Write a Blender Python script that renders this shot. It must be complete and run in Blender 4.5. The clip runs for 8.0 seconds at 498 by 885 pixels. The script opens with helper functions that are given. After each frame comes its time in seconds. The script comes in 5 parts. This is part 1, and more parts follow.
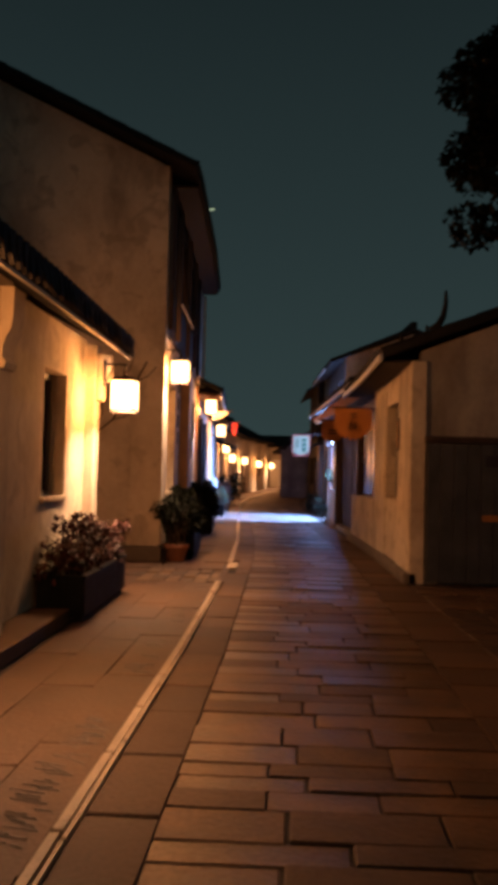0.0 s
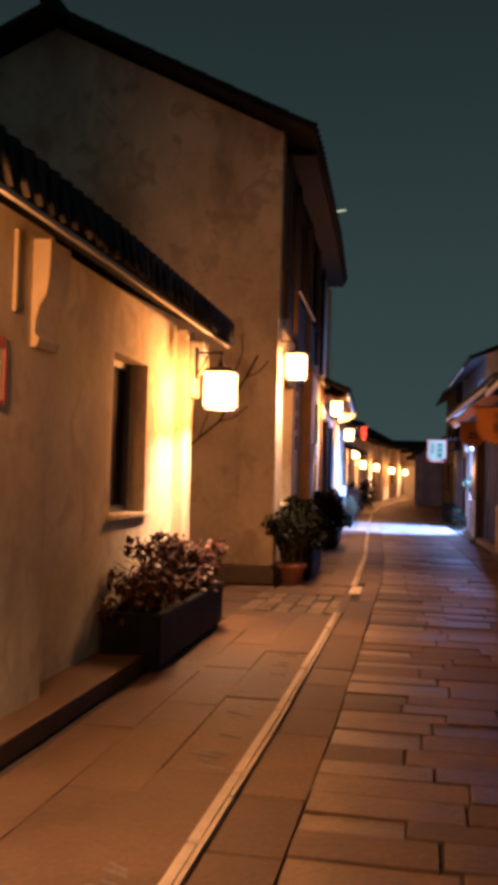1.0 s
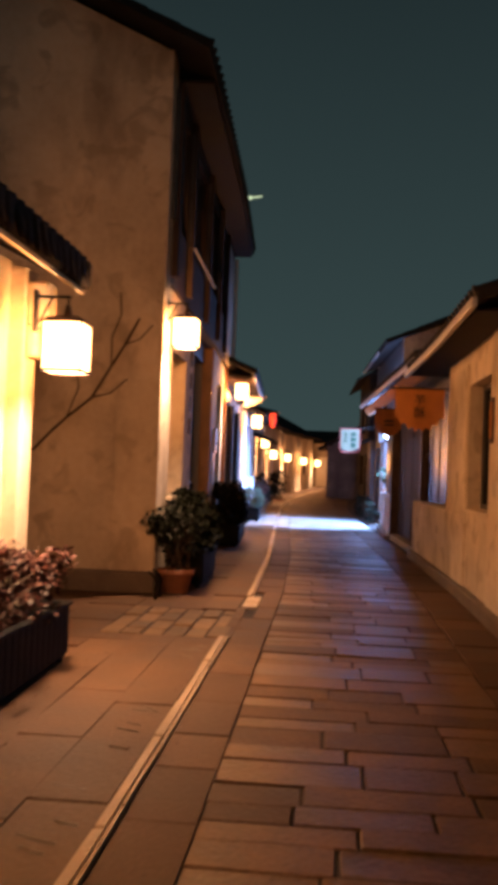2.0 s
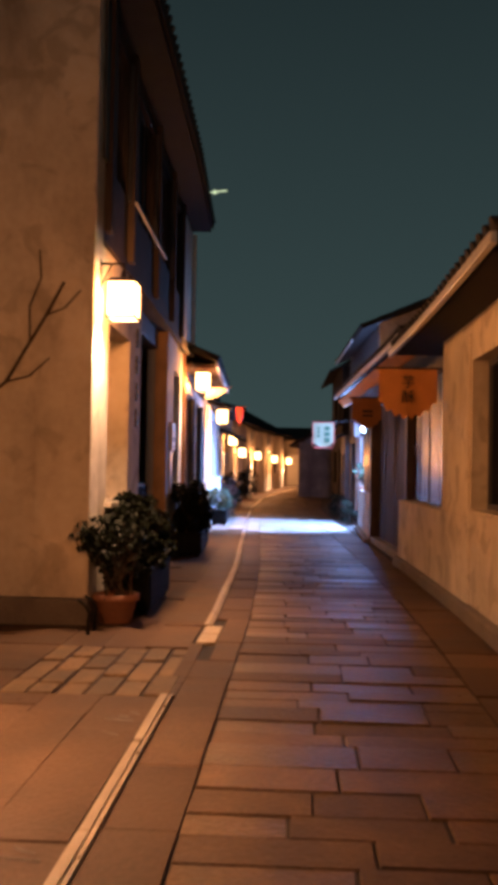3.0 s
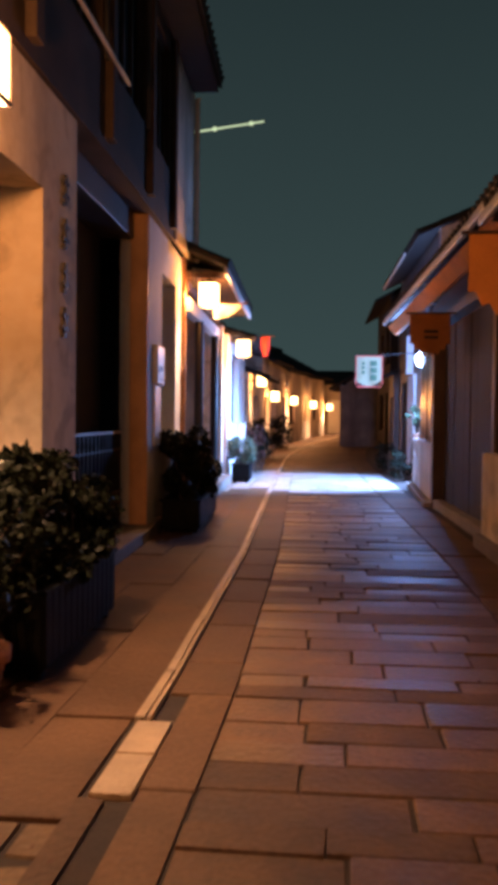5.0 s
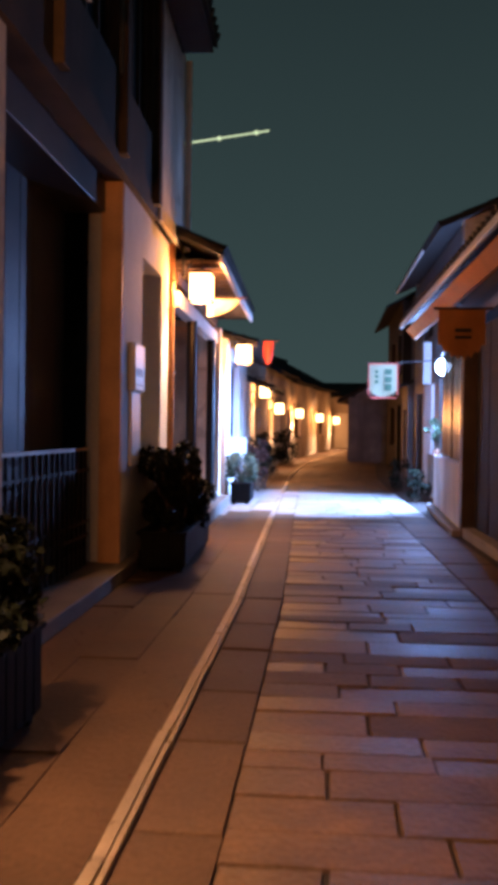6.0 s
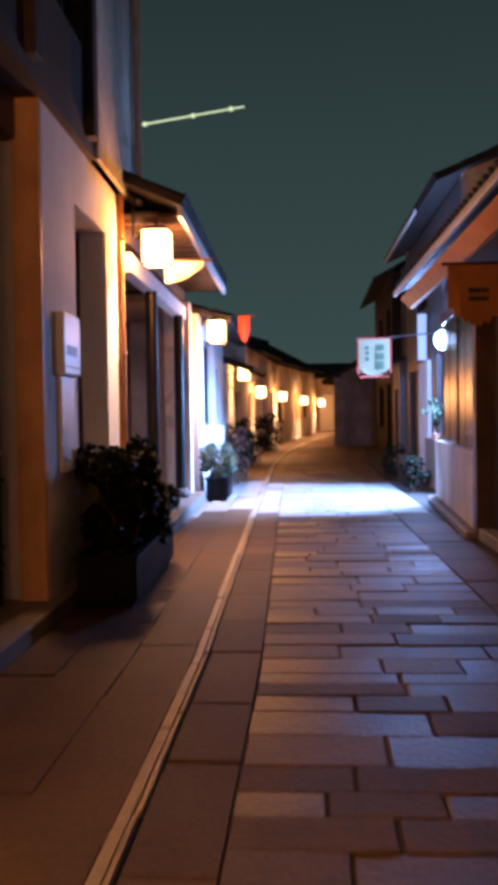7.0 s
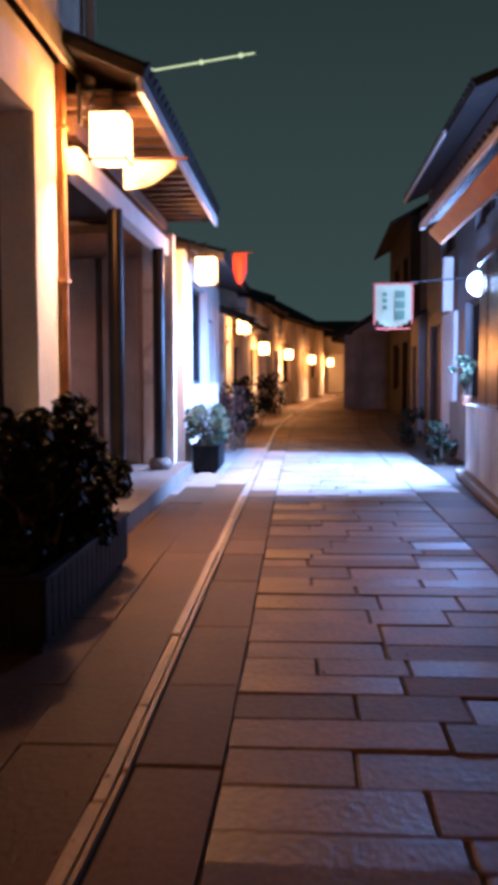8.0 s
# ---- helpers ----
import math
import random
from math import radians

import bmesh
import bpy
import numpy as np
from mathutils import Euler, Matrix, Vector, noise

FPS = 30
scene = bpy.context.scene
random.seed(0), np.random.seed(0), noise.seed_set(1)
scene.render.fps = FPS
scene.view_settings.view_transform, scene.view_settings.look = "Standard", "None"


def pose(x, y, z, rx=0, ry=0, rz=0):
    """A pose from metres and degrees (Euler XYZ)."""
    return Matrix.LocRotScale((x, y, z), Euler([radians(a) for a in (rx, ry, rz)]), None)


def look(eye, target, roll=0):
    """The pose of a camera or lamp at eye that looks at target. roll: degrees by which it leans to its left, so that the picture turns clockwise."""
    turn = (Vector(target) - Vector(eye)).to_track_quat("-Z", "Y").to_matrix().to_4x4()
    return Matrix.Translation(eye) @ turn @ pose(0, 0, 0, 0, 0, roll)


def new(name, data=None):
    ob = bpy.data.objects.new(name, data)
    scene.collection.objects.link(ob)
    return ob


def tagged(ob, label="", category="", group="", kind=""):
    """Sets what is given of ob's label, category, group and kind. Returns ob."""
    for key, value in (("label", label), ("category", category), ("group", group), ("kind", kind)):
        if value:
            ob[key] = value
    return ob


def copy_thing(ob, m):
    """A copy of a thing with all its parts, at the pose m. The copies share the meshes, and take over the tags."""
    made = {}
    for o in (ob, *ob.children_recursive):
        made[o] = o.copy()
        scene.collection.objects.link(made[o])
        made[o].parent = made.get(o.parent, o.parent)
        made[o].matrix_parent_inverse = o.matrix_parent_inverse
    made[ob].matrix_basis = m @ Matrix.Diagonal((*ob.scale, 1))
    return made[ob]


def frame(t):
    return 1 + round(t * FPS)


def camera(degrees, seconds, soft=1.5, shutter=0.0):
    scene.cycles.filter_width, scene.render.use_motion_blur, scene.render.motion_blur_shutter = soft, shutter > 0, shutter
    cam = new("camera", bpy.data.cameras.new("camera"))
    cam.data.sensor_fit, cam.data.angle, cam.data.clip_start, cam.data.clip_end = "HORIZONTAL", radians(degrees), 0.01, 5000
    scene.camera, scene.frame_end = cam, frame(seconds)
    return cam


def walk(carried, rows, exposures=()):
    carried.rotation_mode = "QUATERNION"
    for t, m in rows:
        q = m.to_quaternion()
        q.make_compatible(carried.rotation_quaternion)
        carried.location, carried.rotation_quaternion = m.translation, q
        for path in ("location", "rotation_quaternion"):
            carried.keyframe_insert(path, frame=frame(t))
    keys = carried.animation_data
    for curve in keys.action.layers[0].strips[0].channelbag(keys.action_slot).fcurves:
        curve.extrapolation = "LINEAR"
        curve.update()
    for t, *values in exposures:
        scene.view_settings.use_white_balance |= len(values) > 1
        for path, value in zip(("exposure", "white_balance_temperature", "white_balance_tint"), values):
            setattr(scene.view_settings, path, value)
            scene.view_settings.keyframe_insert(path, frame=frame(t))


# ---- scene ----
cam = camera(30.0, 8.0, soft=6.0, shutter=0.4)
PATH = [
    (0, (-0.676, -0.351, 1.528), (-0.704, 1.647, 1.594), 1.4),
    (0.5, (-0.633, 0.719, 1.565), (-0.798, 2.712, 1.603), 0.7),
    (1, (-0.599, 1.728, 1.583), (-0.912, 3.702, 1.654), 1.6),
    (1.5, (-0.556, 2.856, 1.559), (-0.83, 4.837, 1.582), 3.2),
    (2, (-0.504, 4.019, 1.572), (-0.635, 6.014, 1.628), 2.2),
    (2.2, (-0.453, 4.424, 1.567), (-0.576, 6.419, 1.629), 1.4),
    (3.3, (-0.493, 6.98, 1.555), (-0.546, 8.979, 1.602), 0.8),
    (3.5, (-0.421, 7.442, 1.551), (-0.494, 9.441, 1.564), -0.1),
    (4, (-0.425, 8.568, 1.531), (-0.519, 10.566, 1.526), 0.0),
    (4.2, (-0.428, 9.054, 1.532), (-0.541, 11.051, 1.526), 0.7),
    (5.3, (-0.307, 11.704, 1.447), (-0.471, 13.696, 1.382), 0.5),
    (5.5, (-0.339, 12.093, 1.453), (-0.472, 14.088, 1.418), 0.8),
    (6, (-0.422, 13.177, 1.469), (-0.591, 15.169, 1.443), 0.8),
    (6.2, (-0.442, 13.61, 1.489), (-0.591, 15.605, 1.464), 0.1),
    (6.5, (-0.436, 14.243, 1.509), (-0.579, 16.237, 1.452), 0.1),
    (6.8, (-0.402, 14.822, 1.518), (-0.567, 16.813, 1.432), 0.6),
    (7, (-0.456, 15.353, 1.527), (-0.593, 17.348, 1.466), -0.8),
    (7.4, (-0.457, 16.401, 1.5), (-0.56, 18.397, 1.409), 0.1),
    (7.5, (-0.47, 16.634, 1.501), (-0.581, 18.628, 1.402), 0.3),
    (8, (-0.435, 17.908, 1.459), (-0.589, 19.897, 1.314), -0.1),
]
walk(cam, [(t, look(eye, target, roll)) for t, eye, target, roll in PATH], ((0.0, -0.45), (0.5, -0.2), (1.0, 0.0), (5.5, 0.0), (6.3, 0.14), (7.3, 0.14), (8.0, 0.1)))

# ---- night sky and large lights ----
world = bpy.data.worlds.new("night")
world.use_nodes = True
scene.world = world
wn, wl = world.node_tree.nodes, world.node_tree.links
wbg = wn["Background"]
wco = wn.new("ShaderNodeTexCoord")
wsep = wn.new("ShaderNodeSeparateXYZ")
wramp = wn.new("ShaderNodeValToRGB")
wl.new(wco.outputs["Generated"], wsep.inputs[0])
wl.new(wsep.outputs["Z"], wramp.inputs[0])
wl.new(wramp.outputs[0], wbg.inputs[0])
wramp.color_ramp.elements[0].color = (0.040, 0.067, 0.068, 1)
wramp.color_ramp.elements[1].color = (0.011, 0.019, 0.021, 1)
wramp.color_ramp.elements[1].position = 0.55
wbg.inputs[1].default_value = 1.0

WARM = (1.0, 0.55, 0.31)
LANTERN_POWER = 420.0


def lamp(name, kind, place, power, colour, size=0.1, target=None, cone=90, blend=0.5):
    data = bpy.data.lights.new(name, kind)
    data.energy, data.color = power, colour
    data.shadow_soft_size = size
    ob = new(name, data)
    ob.matrix_world = look(place, target) if target else Matrix.Translation(place)
    if kind == "SPOT":
        data.spot_size, data.spot_blend = radians(cone), blend
    return ob


# ---- the bend of the street: built straight along y, then laid along the true line ----
BEND_Y = (-60, 0, 3.2, 7.7, 12.6, 16, 21, 26.5, 29, 36, 42, 48, 54, 60, 75, 140)
BEND_X = (-0.6, -0.40, -0.31, -0.15, -0.05, 0.02, 0.01, -0.12, -0.18, -0.32, -0.40, -0.14, 0.43, 1.3, 3.7, 16)


def cx(y):
    return float(np.interp(y, BEND_Y, BEND_X))


def gz(y):
    return 0.018 * max(0.0, min(y, 90) - 38.0)


def bend(v):
    return Vector((v[0] + cx(v[1]), v[1], v[2] + gz(v[1])))



# ---- materials ----
def mat(name, base, rough=0.8, vary=0.25, scale=3.0, grain=40.0, bump=0.15, metal=0.0, stain=None, stain_amount=0.5, streak=0.0, emit=0.0, spec=0.5, random_tint=0.0, bump_scale=None, random_rough=0.0, stain_edge=(0.48, 0.72), grain_mix=0.35, blotch=0.0):
    m = bpy.data.materials.new(name)
    m.use_nodes = True
    n, l = m.node_tree.nodes, m.node_tree.links
    bs = n["Principled BSDF"]
    co = n.new("ShaderNodeTexCoord")
    geo = n.new("ShaderNodeNewGeometry")
    pos = geo.outputs["Position"]
    big = n.new("ShaderNodeTexNoise")
    big.inputs["Scale"].default_value, big.inputs["Detail"].default_value = scale, 5
    l.new(pos, big.inputs["Vector"])
    fine = n.new("ShaderNodeTexNoise")
    fine.inputs["Scale"].default_value, fine.inputs["Detail"].default_value = grain, 4
    l.new(pos, fine.inputs["Vector"])
    ramp = n.new("ShaderNodeValToRGB")
    lo = [max(0, c * (1 - vary)) for c in base]
    hi = [min(1, c * (1 + vary)) for c in base]
    ramp.color_ramp.elements[0].color, ramp.color_ramp.elements[1].color = (*lo, 1), (*hi, 1)
    ramp.color_ramp.elements[0].position, ramp.color_ramp.elements[1].position = 0.32, 0.68
    l.new(big.outputs["Fac"], ramp.inputs[0])
    last = ramp.outputs[0]
    mix = n.new("ShaderNodeMix")
    mix.data_type, mix.blend_type = "RGBA", "OVERLAY"
    mix.inputs["Factor"].default_value = grain_mix
    l.new(last, mix.inputs["A"])
    l.new(fine.outputs["Fac"], mix.inputs["B"])
    last = mix.outputs["Result"]
    if stain:
        st = n.new("ShaderNodeTexNoise")
        st.inputs["Scale"].default_value, st.inputs["Detail"].default_value, st.inputs["Roughness"].default_value = 1.1, 8, 0.62
        if streak:
            mp = n.new("ShaderNodeMapping")
            mp.inputs["Scale"].default_value = (1, 1, streak)
            l.new(pos, mp.inputs[0])
            l.new(mp.outputs[0], st.inputs["Vector"])
        else:
            l.new(pos, st.inputs["Vector"])
        sr = n.new("ShaderNodeValToRGB")
        sr.color_ramp.elements[0].position, sr.color_ramp.elements[1].position = stain_edge
        sr.color_ramp.elements[1].color = (stain_amount,) * 3 + (1,)
        l.new(st.outputs["Fac"], sr.inputs[0])
        sm = n.new("ShaderNodeMix")
        sm.data_type = "RGBA"
        l.new(sr.outputs[0], sm.inputs["Factor"])
        l.new(last, sm.inputs["A"])
        sm.inputs["B"].default_value = (*stain, 1)
        last = sm.outputs["Result"]
    if blotch:
        b1 = n.new("ShaderNodeTexNoise")
        b1.inputs["Scale"].default_value, b1.inputs["Detail"].default_value, b1.inputs["Distortion"].default_value = 2.7, 7, 0.8
        l.new(pos, b1.inputs["Vector"])
        br = n.new("ShaderNodeValToRGB")
        br.color_ramp.elements[0].position, br.color_ramp.elements[1].position = 0.54, 0.64
        br.color_ramp.elements[1].color = (blotch,) * 3 + (1,)
        l.new(b1.outputs["Fac"], br.inputs[0])
        bx = n.new("ShaderNodeMix")
        bx.data_type = "RGBA"
        l.new(br.outputs[0], bx.inputs["Factor"])
        l.new(last, bx.inputs["A"])
        bx.inputs["B"].default_value = (base[0] * 0.5, base[1] * 0.46, base[2] * 0.4, 1)
        last = bx.outputs["Result"]
    if random_tint:
        info = n.new("ShaderNodeObjectInfo")
        add = n.new("ShaderNodeMath")
        add.operation = "ADD"
        l.new(info.outputs["Random"], add.inputs[0])
        l.new(geo.outputs["Random Per Island"], add.inputs[1])
        fr = n.new("ShaderNodeMath")
        fr.operation = "FRACT"
        l.new(add.outputs[0], fr.inputs[0])
        mr = n.new("ShaderNodeMapRange")
        mr.inputs["To Min"].default_value, mr.inputs["To Max"].default_value = 1 - random_tint, 1 + random_tint
        l.new(fr.outputs[0], mr.inputs["Value"])
        hs = n.new("ShaderNodeHueSaturation")
        l.new(mr.outputs[0], hs.inputs["Value"])
        l.new(last, hs.inputs["Color"])
        last = hs.outputs[0]
    l.new(last, bs.inputs["Base Color"])
    rr = n.new("ShaderNodeMapRange")
    rr.inputs["To Min"].default_value, rr.inputs["To Max"].default_value = max(0.05, rough - 0.12), min(1, rough + 0.12)
    l.new(big.outputs["Fac"], rr.inputs["Value"])
    if random_rough:
        oi = n.new("ShaderNodeObjectInfo")
        ms = n.new("ShaderNodeMath")
        ms.operation = "MULTIPLY_ADD"
        ms.inputs[1].default_value, ms.inputs[2].default_value = random_rough, -random_rough / 2
        l.new(oi.outputs["Random"], ms.inputs[0])
        ad = n.new("ShaderNodeMath")
        l.new(rr.outputs[0], ad.inputs[0])
        l.new(ms.outputs[0], ad.inputs[1])
        l.new(ad.outputs[0], bs.inputs["Roughness"])
    else:
        l.new(rr.outputs[0], bs.inputs["Roughness"])
    bs.inputs["Metallic"].default_value = metal
    bs.inputs["Specular IOR Level"].default_value = spec
    if bump:
        bp = n.new("ShaderNodeBump")
        bp.inputs["Strength"].default_value, bp.inputs["Distance"].default_value = bump, 0.02
        if bump_scale:
            bn = n.new("ShaderNodeTexNoise")
            bn.inputs["Scale"].default_value, bn.inputs["Detail"].default_value = bump_scale, 6
            l.new(pos, bn.inputs["Vector"])
            l.new(bn.outputs["Fac"], bp.inputs["Height"])
        else:
            l.new(fine.outputs["Fac"], bp.inputs["Height"])
        l.new(bp.outputs[0], bs.inputs["Normal"])
    if emit:
        bs.inputs["Emission Color"].default_value = (*base, 1)
        bs.inputs["Emission Strength"].default_value = emit
    return m


def glow(name, colour, strength):
    m = bpy.data.materials.new(name)
    m.use_nodes = True
    n, l = m.node_tree.nodes, m.node_tree.links
    n.remove(n["Principled BSDF"])
    e = n.new("ShaderNodeEmission")
    e.inputs[0].default_value, e.inputs[1].default_value = (*colour, 1), strength
    l.new(e.outputs[0], n["Material Output"].inputs[0])
    return m


def paper_glow():
    """Oiled lantern paper: glows warmly and lets part of the bulb's light through."""
    m = glow("lit_lantern_paper", (1.0, 0.66, 0.30), 12.0)
    n, l = m.node_tree.nodes, m.node_tree.links
    tr = n.new("ShaderNodeBsdfTransparent")
    tr.inputs[0].default_value = (1.0, 0.8, 0.57, 1)
    mx = n.new("ShaderNodeMixShader")
    mx.inputs[0].default_value = 0.55
    l.new(tr.outputs[0], mx.inputs[1])
    l.new(n["Emission"].outputs[0], mx.inputs[2])
    l.new(mx.outputs[0], n["Material Output"].inputs[0])
    return m


M = {
    "plaster": mat("old_lime_plaster", (0.70, 0.61, 0.49), 0.9, 0.2, 0.8, 12, 0.25, grain_mix=0.25, stain=(0.25, 0.185, 0.13), stain_amount=0.55, streak=0.45, bump_scale=6, stain_edge=(0.49, 0.64), blotch=0.5),
    "cream": mat("cream_limewash", (0.64, 0.545, 0.40), 0.9, 0.2, 0.9, 12, 0.25, grain_mix=0.25, stain=(0.24, 0.175, 0.12), stain_amount=0.5, streak=0.45, bump_scale=6, stain_edge=(0.49, 0.66), blotch=0.4),
    "plaster_dark": mat("weathered_grey_plaster", (0.42, 0.385, 0.35), 0.9, 0.2, 0.7, 14, 0.22, grain_mix=0.22, stain=(0.14, 0.12, 0.11), stain_amount=0.8, streak=0.3, bump_scale=8, stain_edge=(0.44, 0.66)),
    "white": mat("white_painted_plaster", (0.70, 0.69, 0.68), 0.85, 0.08, 1.2, 30, 0.2, stain=(0.40, 0.36, 0.32), stain_amount=0.4, streak=0.35),
    "wood": mat("dark_stained_wood", (0.065, 0.040, 0.028), 0.55, 0.35, 2.5, 60, 0.25, stain=(0.02, 0.014, 0.01), stain_amount=0.6, streak=0.08, spec=0.25),
    "wood_red": mat("brown_lacquered_wood", (0.042, 0.024, 0.017), 0.23, 0.3, 2.0, 50, 0.15, stain=(0.06, 0.03, 0.02), stain_amount=0.5, streak=0.08),
    # jamb: the orange base holds the lantern light that falls on the wall end
    "jamb": mat("orange_lit_jamb", (0.62, 0.36, 0.18), 0.5, 0.25, 2.0, 50, 0.15, stain=(0.2, 0.09, 0.04), stain_amount=0.5, streak=0.1),
    "black": mat("blackened_timber", (0.06, 0.06, 0.064), 0.5, 0.3, 3, 50, 0.2),
    "lacquer": mat("black_lacquered_column", (0.010, 0.009, 0.009), 0.4, 0.3, 3, 50, 0.1, spec=0.3),
    "panel": mat("aged_brown_panel", (0.42, 0.27, 0.18), 0.6, 0.3, 1.6, 40, 0.25, stain=(0.08, 0.05, 0.035), stain_amount=0.6, streak=0.3),
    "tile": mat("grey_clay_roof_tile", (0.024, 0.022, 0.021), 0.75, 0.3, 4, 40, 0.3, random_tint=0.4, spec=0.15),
    "slab": mat("worn_paving_granite", (0.102, 0.055, 0.0255), 0.54, 0.36, 3.4, 38, 0.42, stain=(0.04, 0.025, 0.019), stain_amount=0.6, random_tint=0.28, bump_scale=26, random_rough=0.3, grain_mix=0.6, spec=0.35),
    "slab_border": mat("dull_border_granite", (0.096, 0.052, 0.0255), 0.66, 0.25, 2.2, 45, 0.3, stain=(0.04, 0.025, 0.018), stain_amount=0.6, random_tint=0.3, bump_scale=24, spec=0.25, grain_mix=0.55),
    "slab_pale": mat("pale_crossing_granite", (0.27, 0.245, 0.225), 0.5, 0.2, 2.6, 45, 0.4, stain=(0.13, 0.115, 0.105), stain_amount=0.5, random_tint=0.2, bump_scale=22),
    "slab_side": mat("pavement_flagstone", (0.086, 0.0455, 0.0225), 0.6, 0.3, 1.6, 50, 0.3, stain=(0.052, 0.028, 0.016), stain_amount=0.6, random_tint=0.14, bump_scale=26, grain_mix=0.6, spec=0.2),
    "setts": mat("yellow_brown_setts", (0.15, 0.09, 0.042), 0.6, 0.3, 2.6, 45, 0.4, stain=(0.06, 0.036, 0.02), stain_amount=0.5, random_tint=0.3, bump_scale=24, spec=0.25, grain_mix=0.55),
    # near-black timber for a house front, door boards and a soffit
    "dark_wood": mat("very_dark_timber", (0.026, 0.019, 0.015), 0.7, 0.35, 2.0, 50, 0.25, stain=(0.012, 0.010, 0.008), stain_amount=0.6, streak=0.1, spec=0.15),
    "kerb": mat("pale_kerb_granite", (0.33, 0.24, 0.155), 0.4, 0.2, 5, 60, 0.5, stain=(0.15, 0.11, 0.09), stain_amount=0.5, random_tint=0.15),
    "joint": mat("dark_joint_mortar", (0.028, 0.018, 0.013), 0.95, 0.3, 6, 60, 0.4),
    "stone": mat("grey_plinth_stone", (0.17, 0.14, 0.115), 0.75, 0.2, 2.5, 45, 0.5, stain=(0.1, 0.08, 0.065), stain_amount=0.5),
    "box": mat("black_planter_box", (0.009, 0.010, 0.011), 0.6, 0.3, 4, 60, 0.2, spec=0.06),
    "soil": mat("dark_soil", (0.03, 0.02, 0.014), 0.95, 0.3, 12, 90, 0.6),
    "terracotta": mat("terracotta", (0.36, 0.15, 0.085), 0.8, 0.2, 6, 60, 0.3, stain=(0.2, 0.14, 0.11), stain_amount=0.5),
    "leaf": mat("green_leaf", (0.009, 0.011, 0.006), 0.5, 0.4, 9, 60, 0.1, spec=0.07, random_tint=0.5),
    "leaf_red": mat("reddish_leaf", (0.058, 0.019, 0.013), 0.5, 0.4, 9, 60, 0.1, spec=0.2, random_tint=0.5),
    "leaf_pale": mat("pale_green_leaf", (0.06, 0.09, 0.05), 0.55, 0.3, 9, 60, 0.1, random_tint=0.4),
    "twig": mat("brown_twig", (0.07, 0.045, 0.03), 0.9, 0.3, 8, 60, 0.3),
    "aged_wood": mat("aged_brown_timber", (0.062, 0.045, 0.036), 0.75, 0.35, 2.0, 50, 0.25, stain=(0.02, 0.015, 0.012), stain_amount=0.7, streak=0.1, spec=0.2),
    "grey_wood": mat("weathered_grey_wood", (0.14, 0.125, 0.118), 0.6, 0.3, 2.0, 50, 0.2, stain=(0.03, 0.026, 0.025), stain_amount=0.7, streak=0.1),
    "iron": mat("black_iron", (0.02, 0.02, 0.02), 0.45, 0.3, 8, 80, 0.1, metal=0.6),
    "copper": mat("copper_downpipe", (0.42, 0.19, 0.08), 0.4, 0.2, 5, 60, 0.1, metal=0.7),
    "pvc": mat("white_plastic_pipe", (0.6, 0.6, 0.6), 0.4, 0.1, 5, 60, 0.05),
    "plastic": mat("white_enamelled_box", (0.75, 0.76, 0.78), 0.35, 0.05, 4, 60, 0.05),
    "ink": mat("black_ink", (0.02, 0.02, 0.02), 0.6, 0.2, 20, 80, 0.05),
    "blue_ink": mat("dark_blue_print", (0.03, 0.05, 0.13), 0.5, 0.2, 20, 80, 0.05),
    "green_ink": mat("dark_green_ink", (0.03, 0.09, 0.04), 0.6, 0.2, 20, 80, 0.05),
    "orange_cloth": mat("orange_cloth", (0.46, 0.19, 0.05), 0.9, 0.12, 4, 120, 0.15),
    "red_cloth": mat("red_cloth", (0.55, 0.05, 0.03), 0.85, 0.12, 4, 120, 0.15),
    "sign_cloth": mat("pale_sign_cloth", (0.66, 0.66, 0.55), 0.85, 0.08, 4, 120, 0.1),
    "red_trim": mat("red_paper_border", (0.48, 0.07, 0.04), 0.7, 0.1, 6, 80, 0.05),
    "glass": mat("dark_window_glass", (0.008, 0.009, 0.011), 0.7, 0.2, 3, 30, 0.0, spec=0.03),
    "paper": paper_glow(),
    "bulb": glow("cold_white_bulb", (0.42, 0.60, 1.0), 30.0),
    # weak emission added to the sign cloth in place of lamplight on it
    "glow_sign": mat("sign_cloth_added_glow", (0.25, 0.26, 0.16), 0.85, 0.08, 4, 120, 0.1, emit=0.06),
    "wire_glow": glow("string_light", (0.75, 0.9, 0.55), 0.9),
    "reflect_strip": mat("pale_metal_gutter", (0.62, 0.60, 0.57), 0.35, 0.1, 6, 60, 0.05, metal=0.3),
}

# ---- building helpers ----
BASE = {}


def box(bm, x0, x1, y0, y1, z0, z1, bevel=0.0, cuts=0):
    bm2 = bmesh.new()
    bmesh.ops.create_cube(bm2, size=1.0)
    for v in bm2.verts:
        v.co = Vector((x0 + (v.co.x + 0.5) * (x1 - x0), y0 + (v.co.y + 0.5) * (y1 - y0), z0 + (v.co.z + 0.5) * (z1 - z0)))
    if bevel:
        bmesh.ops.bevel(bm2, geom=bm2.edges[:], offset=bevel, segments=2, affect="EDGES", profile=0.5)
    if cuts:
        n = int(abs(y1 - y0) / cuts)
        for i in range(1, n + 1):
            y = y0 + (y1 - y0) * i / (n + 1)
            bmesh.ops.bisect_plane(bm2, geom=bm2.verts[:] + bm2.edges[:] + bm2.faces[:], plane_co=(0, y, 0), plane_no=(0, 1, 0))
    join(bm, bm2)
    return bm


def join(bm, other):
    me = bpy.data.meshes.new("tmp")
    other.to_mesh(me)
    other.free()
    bm.from_mesh(me)
    bpy.data.meshes.remove(me)


